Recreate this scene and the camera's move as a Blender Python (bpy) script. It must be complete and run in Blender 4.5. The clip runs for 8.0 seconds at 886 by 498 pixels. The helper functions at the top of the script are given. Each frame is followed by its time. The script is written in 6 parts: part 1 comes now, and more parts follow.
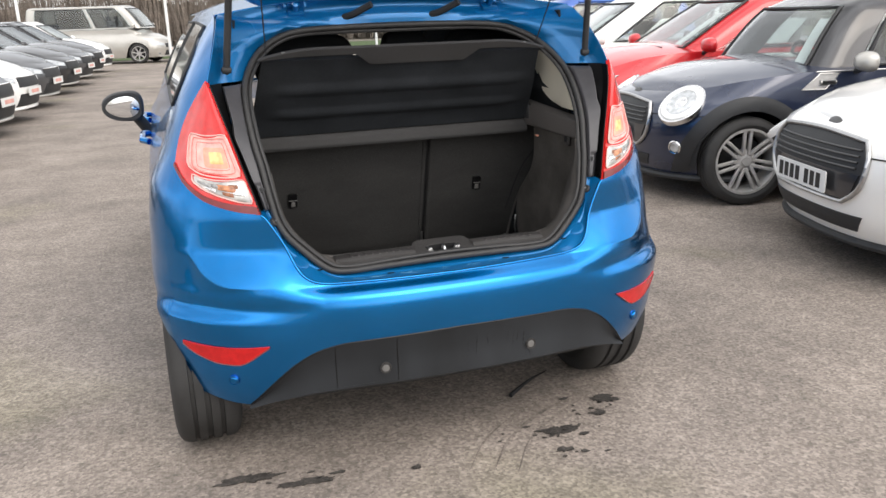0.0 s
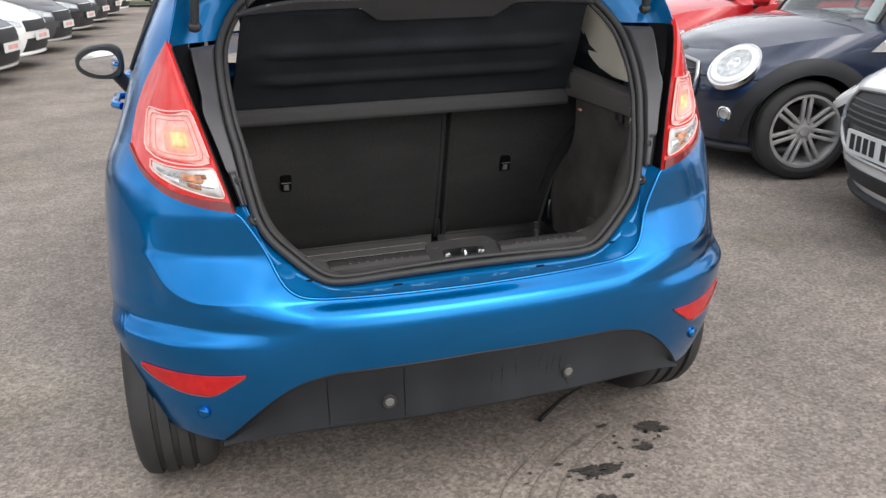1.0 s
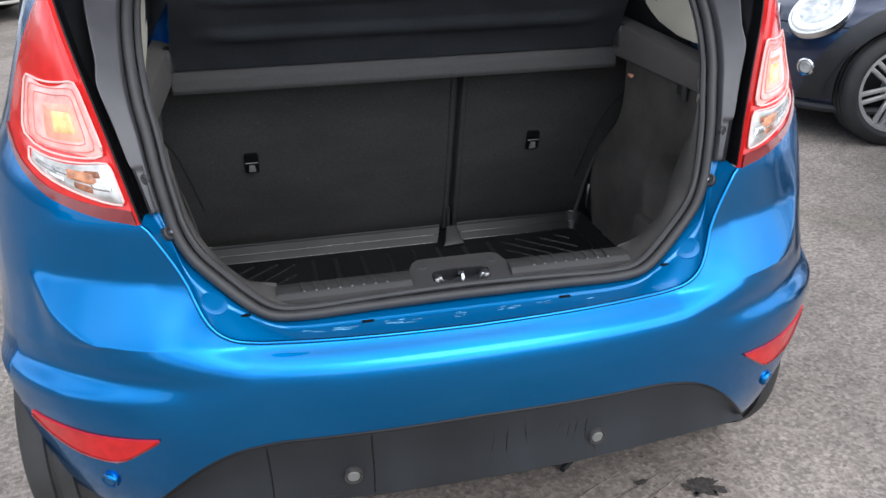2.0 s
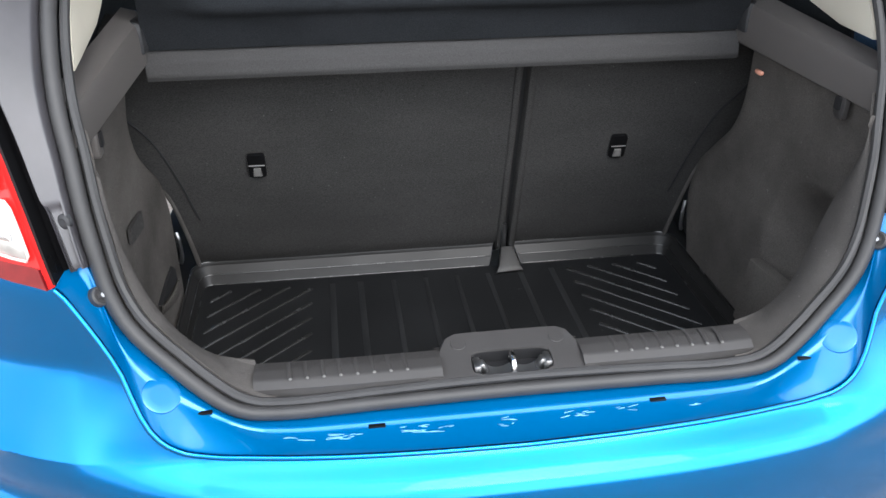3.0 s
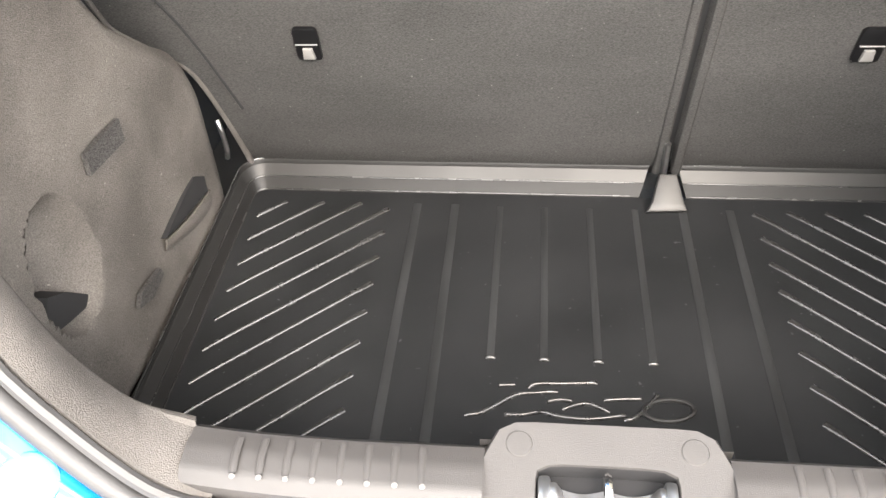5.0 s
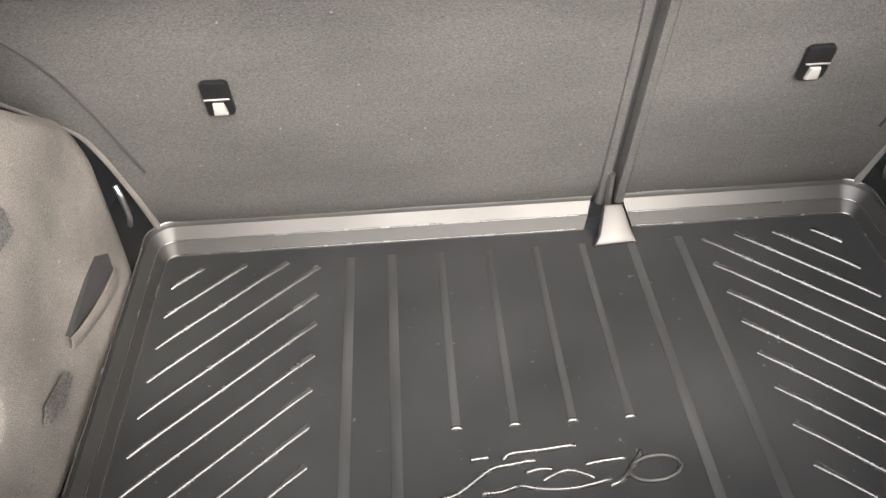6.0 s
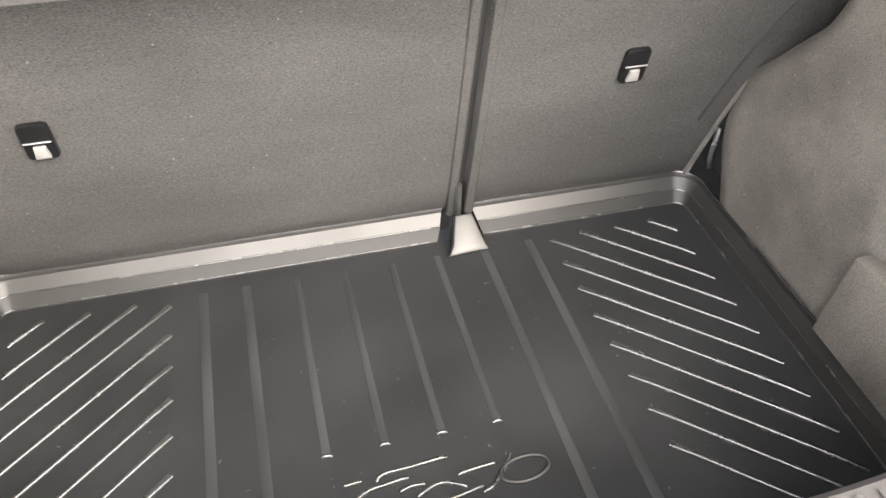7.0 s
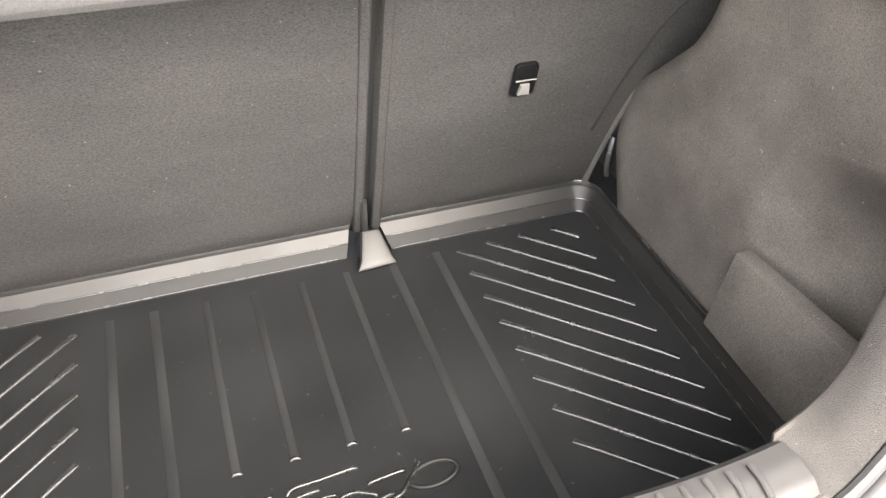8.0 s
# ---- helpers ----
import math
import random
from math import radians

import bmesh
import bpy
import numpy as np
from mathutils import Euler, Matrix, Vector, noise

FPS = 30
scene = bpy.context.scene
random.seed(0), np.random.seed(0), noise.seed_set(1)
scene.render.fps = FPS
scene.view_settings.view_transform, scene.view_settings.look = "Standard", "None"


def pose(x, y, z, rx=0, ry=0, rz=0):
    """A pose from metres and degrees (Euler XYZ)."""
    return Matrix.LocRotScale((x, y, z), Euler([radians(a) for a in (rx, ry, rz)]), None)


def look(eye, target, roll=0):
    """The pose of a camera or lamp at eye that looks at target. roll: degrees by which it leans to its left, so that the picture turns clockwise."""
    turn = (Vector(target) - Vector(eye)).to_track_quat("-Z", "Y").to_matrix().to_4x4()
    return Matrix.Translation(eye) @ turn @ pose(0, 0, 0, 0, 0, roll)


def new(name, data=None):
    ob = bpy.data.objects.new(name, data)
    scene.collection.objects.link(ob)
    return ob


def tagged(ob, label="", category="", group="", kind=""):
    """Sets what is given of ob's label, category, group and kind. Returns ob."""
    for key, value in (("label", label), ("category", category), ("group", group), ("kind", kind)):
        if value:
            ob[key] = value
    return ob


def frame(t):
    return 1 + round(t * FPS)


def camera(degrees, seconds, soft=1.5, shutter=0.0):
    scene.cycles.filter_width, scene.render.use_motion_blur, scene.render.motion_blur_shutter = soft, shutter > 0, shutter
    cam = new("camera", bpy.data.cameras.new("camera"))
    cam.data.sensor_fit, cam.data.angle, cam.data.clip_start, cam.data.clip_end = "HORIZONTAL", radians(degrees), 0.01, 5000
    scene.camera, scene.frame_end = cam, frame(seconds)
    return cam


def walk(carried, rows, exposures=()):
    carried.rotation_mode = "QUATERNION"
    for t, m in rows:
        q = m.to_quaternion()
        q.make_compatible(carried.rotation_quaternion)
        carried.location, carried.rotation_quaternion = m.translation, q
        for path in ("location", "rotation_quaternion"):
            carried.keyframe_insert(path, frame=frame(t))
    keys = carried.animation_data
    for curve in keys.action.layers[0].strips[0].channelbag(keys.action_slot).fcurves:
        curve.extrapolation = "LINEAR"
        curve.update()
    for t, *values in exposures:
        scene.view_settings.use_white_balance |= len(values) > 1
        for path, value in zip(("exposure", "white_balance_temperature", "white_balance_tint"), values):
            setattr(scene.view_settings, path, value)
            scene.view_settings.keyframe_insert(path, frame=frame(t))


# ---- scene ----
cam = camera(57.1, 8.0)
PATH = [
    (0, (-0.771, -2.337, 1.407), (-0.165, -0.529, 0.805), -1.4),
    (0.5, (-0.695, -2.199, 1.383), (-0.151, -0.385, 0.74), -1.1),
    (1, (-0.608, -1.86, 1.392), (-0.065, -0.074, 0.676), -0.7),
    (1.2, (-0.574, -1.754, 1.389), (-0.03, 0.022, 0.646), -0.9),
    (2.3, (-0.273, -1.216, 1.331), (0.08, 0.539, 0.439), -0.5),
    (2.5, (-0.254, -1.127, 1.325), (0.077, 0.623, 0.415), -0.5),
    (3, (-0.215, -0.898, 1.305), (0.031, 0.836, 0.339), -0.0),
    (3.5, (-0.133, -0.718, 1.26), (-0.119, 0.977, 0.199), -0.7),
    (4, (-0.022, -0.581, 1.239), (-0.237, 1.02, 0.06), -3.1),
    (4.2, (-0.006, -0.549, 1.227), (-0.267, 1.005, -0.004), -3.9),
    (5.5, (-0.118, -0.296, 1.202), (-0.22, 1.174, -0.15), -3.0),
    (6, (-0.136, -0.266, 1.195), (-0.084, 1.219, -0.144), -2.4),
    (6.5, (-0.133, -0.255, 1.2), (0.087, 1.215, -0.137), -1.1),
    (7, (-0.114, -0.264, 1.2), (0.255, 1.194, -0.119), 0.1),
    (7.5, (-0.1, -0.281, 1.202), (0.377, 1.166, -0.094), 0.9),
    (8, (-0.081, -0.301, 1.207), (0.448, 1.145, -0.069), 1.3),
]

RAKE = pose(0, 0, 0, 1.5, 0, 0)  # the car's frame, in which the path is given, leans this far back on the lot
EXPO = [(0.0, -0.18, 6600, 10), (0.5, -0.26, 6550, 10), (1.0, -0.36, 6400, 10), (1.2, -0.36, 6300, 10), (2.5, 0.24, 5800, 9), (3.0, 0.76, 6050, 9), (3.5, 1.5, 6450, 10), (4.0, 2.0, 6750, 11), (4.2, 2.14, 6800, 11), (5.5, 3.04, 7000, 11), (6.2, 3.24, 7000, 11), (7.0, 3.15, 7000, 11), (7.5, 3.02, 7000, 11), (8.0, 2.95, 7000, 11)]
walk(cam, [(t, RAKE @ look(eye, target, roll)) for t, eye, target, roll in PATH], EXPO)

# ---- world and sun ----
world = bpy.data.worlds.new("overcast_sky")
scene.world = world
world.use_nodes = True
wt = world.node_tree
sky = wt.nodes.new("ShaderNodeTexSky")
sky.sky_type = "NISHITA"
sky.sun_disc = False
SUN_AZ, SUN_EL = radians(161), radians(45)  # clockwise from the car's nose, and above the horizon
SUN_DIR = (math.cos(SUN_EL) * math.sin(SUN_AZ), math.cos(SUN_EL) * math.cos(SUN_AZ), math.sin(SUN_EL))
sky.sun_elevation, sky.sun_rotation = SUN_EL, SUN_AZ
sky.air_density, sky.dust_density = 1.0, 3.0
cloud = wt.nodes.new("ShaderNodeTexNoise")
cloud.inputs["Scale"].default_value = 2.2
cloud.inputs["Detail"].default_value = 6
ramp = wt.nodes.new("ShaderNodeMapRange")
ramp.inputs[1].default_value, ramp.inputs[2].default_value = 0.35, 0.65
ramp.inputs[3].default_value, ramp.inputs[4].default_value = 4.0, 15.0
grey = wt.nodes.new("ShaderNodeCombineColor")
warm = wt.nodes.new("ShaderNodeMixRGB")
warm.inputs[0].default_value = 0.72
tc = wt.nodes.new("ShaderNodeTexCoord")
wt.links.new(tc.outputs["Generated"], cloud.inputs["Vector"])
wt.links.new(cloud.outputs["Fac"], ramp.inputs[0])
for k in range(3):
    wt.links.new(ramp.outputs[0], grey.inputs[k])
wt.links.new(sky.outputs[0], warm.inputs[1])
wt.links.new(grey.outputs[0], warm.inputs[2])
# the cloud is thin round the sun and brightens there
aim = wt.nodes.new("ShaderNodeVectorMath")
aim.operation = "DOT_PRODUCT"
aim.inputs[1].default_value = SUN_DIR
wt.links.new(tc.outputs["Generated"], aim.inputs[0])
glow = wt.nodes.new("ShaderNodeMapRange")
glow.interpolation_type = "SMOOTHERSTEP"
glow.inputs[1].default_value, glow.inputs[2].default_value = 0.35, 0.98
glow.inputs[3].default_value, glow.inputs[4].default_value = 1.0, 1.7
wt.links.new(aim.outputs["Value"], glow.inputs[0])
bright = wt.nodes.new("ShaderNodeVectorMath")
bright.operation = "SCALE"
wt.links.new(warm.outputs[0], bright.inputs[0])
wt.links.new(glow.outputs[0], bright.inputs["Scale"])
wt.links.new(bright.outputs[0], wt.nodes["Background"].inputs["Color"])
wt.nodes["Background"].inputs["Strength"].default_value = 0.185
sun_data = bpy.data.lights.new("sun", "SUN")
sun_data.energy, sun_data.angle, sun_data.color = 0.6, radians(28), (1.0, 0.95, 0.88)
sun = new("sun", sun_data)
sun.matrix_world = look(tuple(20 * k for k in SUN_DIR), (0, 0, 0))


# ---- materials ----
def mat(name, color, rough=0.5, metal=0.0, vary=0.15, scale=8.0, fine=0.0, fine_scale=300.0, bump=0.0, bump_scale=300.0,
        coat=0.0, spec=0.5, trans=0.0, emit=None, stretch=(1, 1, 1), rough_vary=0.1, ior=1.45, alpha=1.0, lint=0.0, lint_scale=260.0):
    m = bpy.data.materials.new(name)
    m.use_nodes = True
    nt = m.node_tree
    b = nt.nodes["Principled BSDF"]
    L = nt.links.new
    tcn = nt.nodes.new("ShaderNodeTexCoord")
    mp = nt.nodes.new("ShaderNodeMapping")
    mp.inputs["Scale"].default_value = stretch
    L(tcn.outputs["Object"], mp.inputs["Vector"])
    n1 = nt.nodes.new("ShaderNodeTexNoise")
    n1.inputs["Scale"].default_value, n1.inputs["Detail"].default_value = scale, 5
    L(mp.outputs[0], n1.inputs["Vector"])
    r1 = nt.nodes.new("ShaderNodeMapRange")
    r1.inputs[1].default_value, r1.inputs[2].default_value = 0.3, 0.7
    r1.inputs[3].default_value, r1.inputs[4].default_value = 1 - vary, 1 + vary
    L(n1.outputs["Fac"], r1.inputs[0])
    val = r1.outputs[0]
    if fine:
        n2 = nt.nodes.new("ShaderNodeTexNoise")
        n2.inputs["Scale"].default_value, n2.inputs["Detail"].default_value = fine_scale, 3
        L(mp.outputs[0], n2.inputs["Vector"])
        r2 = nt.nodes.new("ShaderNodeMapRange")
        r2.inputs[1].default_value, r2.inputs[2].default_value = 0.3, 0.7
        r2.inputs[3].default_value, r2.inputs[4].default_value = 1 - fine, 1 + fine
        L(n2.outputs["Fac"], r2.inputs[0])
        mm = nt.nodes.new("ShaderNodeMath")
        mm.operation = "MULTIPLY"
        L(val, mm.inputs[0]), L(r2.outputs[0], mm.inputs[1])
        val = mm.outputs[0]
    if lint:
        n4 = nt.nodes.new("ShaderNodeTexNoise")
        n4.inputs["Scale"].default_value, n4.inputs["Detail"].default_value = lint_scale, 1
        L(tcn.outputs["Object"], n4.inputs["Vector"])
        r4 = nt.nodes.new("ShaderNodeMapRange")
        r4.inputs[1].default_value, r4.inputs[2].default_value = 0.76, 0.82
        r4.inputs[3].default_value, r4.inputs[4].default_value = 0.0, lint
        L(n4.outputs["Fac"], r4.inputs[0])
        ad = nt.nodes.new("ShaderNodeMath")
        ad.operation = "ADD"
        L(val, ad.inputs[0]), L(r4.outputs[0], ad.inputs[1])
        val = ad.outputs[0]
    vm = nt.nodes.new("ShaderNodeVectorMath")
    vm.operation = "SCALE"
    vm.inputs[0].default_value = color[:3]
    L(val, vm.inputs["Scale"])
    L(vm.outputs[0], b.inputs["Base Color"])
    rr = nt.nodes.new("ShaderNodeMapRange")
    rr.inputs[1].default_value, rr.inputs[2].default_value = 0.3, 0.7
    rr.inputs[3].default_value, rr.inputs[4].default_value = max(0, rough - rough_vary * rough), min(1, rough + rough_vary * rough)
    L(n1.outputs["Fac"], rr.inputs[0])
    L(rr.outputs[0], b.inputs["Roughness"])
    b.inputs["Metallic"].default_value = metal
    b.inputs["Coat Weight"].default_value = coat
    b.inputs["Coat Roughness"].default_value = 0.04
    b.inputs["Specular IOR Level"].default_value = spec
    b.inputs["Transmission Weight"].default_value = trans
    b.inputs["IOR"].default_value = ior
    b.inputs["Alpha"].default_value = alpha
    if emit:
        b.inputs["Emission Color"].default_value = (*emit[:3], 1)
        b.inputs["Emission Strength"].default_value = emit[3]
    if bump:
        n3 = nt.nodes.new("ShaderNodeTexNoise")
        n3.inputs["Scale"].default_value, n3.inputs["Detail"].default_value = bump_scale, 4
        L(mp.outputs[0], n3.inputs["Vector"])
        bp = nt.nodes.new("ShaderNodeBump")
        bp.inputs["Strength"].default_value, bp.inputs["Distance"].default_value = bump, 0.004
        L(n3.outputs["Fac"], bp.inputs["Height"])
        L(bp.outputs[0], b.inputs["Normal"])
    return m


def paint(name, color, metal=0.45, rough=0.32, coat=1.0):
    m = mat(name, color, rough, metal, vary=0.05, scale=3, fine=0.08, fine_scale=1800, coat=coat, rough_vary=0.15)
    m.node_tree.nodes["Principled BSDF"].inputs["Coat Roughness"].default_value = 0.02
    return m


BLUE = paint("candy_blue_paint", (0.0, 0.170, 0.475), 0.97, 0.245, coat=0.6)
# same paint as the body, darkened in colour for the recessed, shaded faces
BLUE_SHADED = paint("candy_blue_shaded", (0.0, 0.15, 0.40), 0.38, 0.31, coat=0.6)
BLACK_TRIM = mat("textured_black_plastic", (0.028, 0.029, 0.031), 0.55, bump=0.15, bump_scale=900, vary=0.2)
DIFFUSER = mat("dusty_black_plastic", (0.019, 0.021, 0.024), 0.55, bump=0.2, bump_scale=700, vary=0.35, scale=5, spec=0.35, stretch=(1, 1, 0.25))
GLOSS_BLACK = mat("gloss_black_plastic", (0.02, 0.02, 0.024), 0.32, spec=0.7, coat=1.0, vary=0.2, scale=20)
RUBBER = mat("seal_rubber", (0.036, 0.0355, 0.0357), 0.5, bump=0.1, bump_scale=500, vary=0.2, scale=14)
TYRE = mat("tyre_rubber", (0.032, 0.0315, 0.031), 0.75, bump=0.3, bump_scale=250, vary=0.3)
GREY_PLASTIC = mat("grained_grey_plastic", (0.0395, 0.0372, 0.0362), 0.5, bump=0.25, bump_scale=1400, vary=0.12)
SUPPORT_PLASTIC = mat("grained_warm_grey_plastic", (0.112, 0.103, 0.097), 0.5, bump=0.25, bump_scale=1400, vary=0.12)
TRIM_FELT = mat("grey_felt_trim", (0.100, 0.092, 0.085), 0.95, lint=1.0, lint_scale=150, fine=0.32, fine_scale=620, bump=0.6, bump_scale=900, vary=0.32, scale=7, spec=0.1)
CORNER_FELT = mat("dark_corner_felt", (0.090, 0.084, 0.079), 0.95, lint=0.8, lint_scale=150, fine=0.15, fine_scale=700, bump=0.7, bump_scale=900, vary=0.2, scale=12, spec=0.1)
LATCH_BLACK = mat("latch_black_plastic", (0.005, 0.005, 0.0055), 0.3, vary=0.2, spec=0.3)
SEAT_CARPET = mat("dark_seat_carpet", (0.0445, 0.0435, 0.0425), 0.97, lint=1.4, lint_scale=170, fine=0.36, fine_scale=650, bump=0.6, bump_scale=800, vary=0.18, scale=7, spec=0.08, stretch=(0.5, 1, 1.3))
STRIP = mat("charcoal_strip", (0.043, 0.042, 0.042), 0.75, fine=0.2, fine_scale=500, bump=0.3, bump_scale=900, vary=0.12)
SHELF_FELT = mat("black_shelf_felt", (0.024, 0.0265, 0.030), 0.95, fine=0.3, fine_scale=500, bump=0.4, bump_scale=800, vary=0.2, spec=0.15)
LINER = mat("black_rubber_liner", (0.0152, 0.0158, 0.0166), 0.58, bump=0.18, bump_scale=1300, vary=0.20, scale=7, rough_vary=0.15, spec=0.07, lint=2.2, lint_scale=120)
LINER_EDGE = mat("polished_rubber_edge", (0.0145, 0.0143, 0.0141), 0.44, bump=0.05, bump_scale=1500, vary=0.12, scale=9, rough_vary=0.12, spec=0.42)
LINER_RIB = mat("smooth_rubber_rib", (0.022, 0.022, 0.022), 0.26, vary=0.15, scale=30, spec=0.95)
HOOK_TAPE = mat("grey_hook_tape", (0.036, 0.034, 0.033), 0.9, fine=0.7, fine_scale=400, bump=1.0, bump_scale=500, vary=0.2)
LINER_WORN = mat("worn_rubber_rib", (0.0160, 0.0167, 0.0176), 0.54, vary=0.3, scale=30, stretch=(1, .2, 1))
CREAM = mat("cream_pillar_plastic", (0.62, 0.58, 0.48), 0.6, vary=0.06)
CHROME = mat("chrome", (0.8, 0.8, 0.8), 0.12, 1.0, vary=0.05)
STEEL = mat("dull_steel", (0.5, 0.5, 0.5), 0.35, 1.0, vary=0.15, scale=40)
PALE_PLASTIC = mat("pale_grey_plastic", (0.15, 0.146, 0.14), 0.5, vary=0.08, scale=30)
STEEL_DARK = mat("dark_steel", (0.12, 0.12, 0.12), 0.4, 0.8, vary=0.15, scale=40)
ANCHOR_GREY = mat("anchor_grey_plastic", (0.036, 0.035, 0.034), 0.45, vary=0.15, scale=40)
SATIN_TRIM = mat("satin_grained_black_plastic", (0.052, 0.050, 0.055), 0.40, bump=0.12, bump_scale=1100, vary=0.2, scale=16, spec=0.8)
# near black; also stands in for shade inside gaps, slots and wells
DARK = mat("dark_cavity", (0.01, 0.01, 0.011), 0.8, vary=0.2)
RED_LENS = mat("red_lens", (0.66, 0.022, 0.020), 0.12, vary=0.12, scale=40, coat=1.0, spec=0.4)
RED_LENS_DARK = mat("dark_red_lens", (0.16, 0.008, 0.010), 0.14, vary=0.15, scale=60, coat=1.0)
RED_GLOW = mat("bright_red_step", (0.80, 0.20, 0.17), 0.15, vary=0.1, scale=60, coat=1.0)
BULB_DARK = mat("brown_amber_reflector", (0.30, 0.10, 0.035), 0.2, 0.3, vary=0.5, scale=90, coat=1.0)
FACET_GREY = mat("grey_reflector_facet", (0.36, 0.35, 0.34), 0.15, 0.7, vary=0.4, scale=70, coat=1.0)
RED_REFLECTOR = mat("deep_red_reflector", (0.50, 0.012, 0.013), 0.12, vary=0.15, scale=40, fine=0.08, fine_scale=500, coat=0.4, spec=0.3)
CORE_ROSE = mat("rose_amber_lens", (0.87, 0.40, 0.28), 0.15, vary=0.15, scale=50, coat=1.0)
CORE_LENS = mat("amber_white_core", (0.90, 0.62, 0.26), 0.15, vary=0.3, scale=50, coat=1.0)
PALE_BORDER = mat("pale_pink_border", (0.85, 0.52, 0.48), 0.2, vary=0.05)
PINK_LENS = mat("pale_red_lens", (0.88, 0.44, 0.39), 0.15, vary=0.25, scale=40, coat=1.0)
CLEAR_LENS = mat("clear_lens", (0.56, 0.54, 0.51), 0.15, 0.5, vary=0.45, scale=22, coat=1.0)
AMBER = mat("amber_bulb", (0.50, 0.20, 0.09), 0.2, vary=0.5, scale=60, coat=1.0)
GLASS = mat("tinted_glass", (0.045, 0.05, 0.052), 0.03, vary=0.05, coat=1.0, spec=0.8)
GLASS_CLEAR = mat("clear_glass", (.9, .95, .95), 0.0, vary=0.0, trans=1.0, ior=1.1)
GLASS_CAR = mat("windscreen_glass", (0.72, 0.77, 0.77), 0.0, vary=0.04, scale=3, trans=1.0, ior=1.42, spec=0.6)
CABIN_DARK = mat("dark_cabin_plastic", (0.035, 0.035, 0.037), 0.7, vary=0.2, scale=12, bump=0.2, bump_scale=400)
CABIN_CLOTH = mat("grey_seat_cloth", (0.075, 0.075, 0.08), 0.95, vary=0.2, scale=14, fine=0.3, fine_scale=500)
MIRROR = mat("mirror_glass", (0.8, 0.82, 0.84), 0.03, 1.0, vary=0.02)
WHITE_PAINT = paint("white_paint", (0.92, 0.91, 0.88), 0.0, 0.35)
NAVY_PAINT = paint("navy_paint", (0.020, 0.029, 0.062), 0.3, 0.3)
RED_PAINT = paint("red_paint", (0.55, 0.012, 0.018), 0.1, 0.3)
BLACK_PAINT = paint("black_paint", (0.024, 0.024, 0.027), 0.3, 0.3)
CHARCOAL_PAINT = paint("charcoal_paint", (0.085, 0.087, 0.093), 0.5, 0.35)
SILVER_PAINT = paint("silver_paint", (0.52, 0.50, 0.46), 0.45, 0.35)
BLUE2_PAINT = paint("mid_blue_paint", (0.02, 0.09, 0.36), 0.3, 0.3)
PLATE_WHITE = mat("plate_white", (0.78, 0.78, 0.76), 0.4, vary=0.05)
PAPER = mat("paper", (0.78, 0.82, 0.8), 0.7, vary=0.04)
INK = mat("dark_ink", (0.02, 0.02, 0.02), 0.6, vary=0.1)
ORANGE_INK = mat("orange_ink", (0.80, 0.42, 0.36), 0.6, vary=0.1)
HEADLAMP = mat("headlamp_glass", (0.55, 0.57, 0.58), 0.08, 0.5, vary=0.3, scale=30, coat=1.0)
ALLOY = mat("machined_alloy", (0.44, 0.43, 0.42), 0.40, 0.35, vary=0.12, scale=20)
SCUFF = mat("pale_scuff", (0.16, 0.40, 0.62), 0.6, vary=0.4, scale=60)


# ---- mesh helpers ----
def part(name, bm, material, parent=None, label="", smooth=True):
    bmesh.ops.recalc_face_normals(bm, faces=bm.faces)
    me = bpy.data.meshes.new(name)
    bm.to_mesh(me)
    bm.free()
    me.materials.append(material)
    if smooth:
        me.polygons.foreach_set("use_smooth", [True] * len(me.polygons))
        me.set_sharp_from_angle(angle=radians(38))
    ob = new(name, me)
    if parent:
        ob.parent = parent
    if label:
        ob["label"] = label
    return ob


def thing(name, label, category, group="", place=None):
    ob = new(name)
    if place:
        ob.matrix_world = place
    return tagged(ob, label, category, group)


def grid(fn, nu, nv, bm=None, close_u=False, thick=0.0):
    """A sheet fn(u, v) of nu by nv cells; thick: metres of depth given to it."""
    bm = bm or bmesh.new()
    vs = [[bm.verts.new(fn(i / nu, j / nv)) for j in range(nv + 1)] for i in range(nu + (0 if close_u else 1))]
    n = len(vs)
    fs = []
    for i in range(nu):
        a, b = vs[i], vs[(i + 1) % n]
        for j in range(nv):
            fs.append(bm.faces.new((a[j], b[j], b[j + 1], a[j + 1])))
    if thick:
        bmesh.ops.recalc_face_normals(bm, faces=fs)
        bmesh.ops.solidify(bm, geom=fs, thickness=thick)
    return bm


def both(fn):
    """fn(u, v) for u in 0..1 mirrored: u below a half is the left side."""
    def g(u, v):
        p = Vector(fn(abs(2 * u - 1), v))
        if u < 0.5:
            p.x = -p.x
        return p
    return g


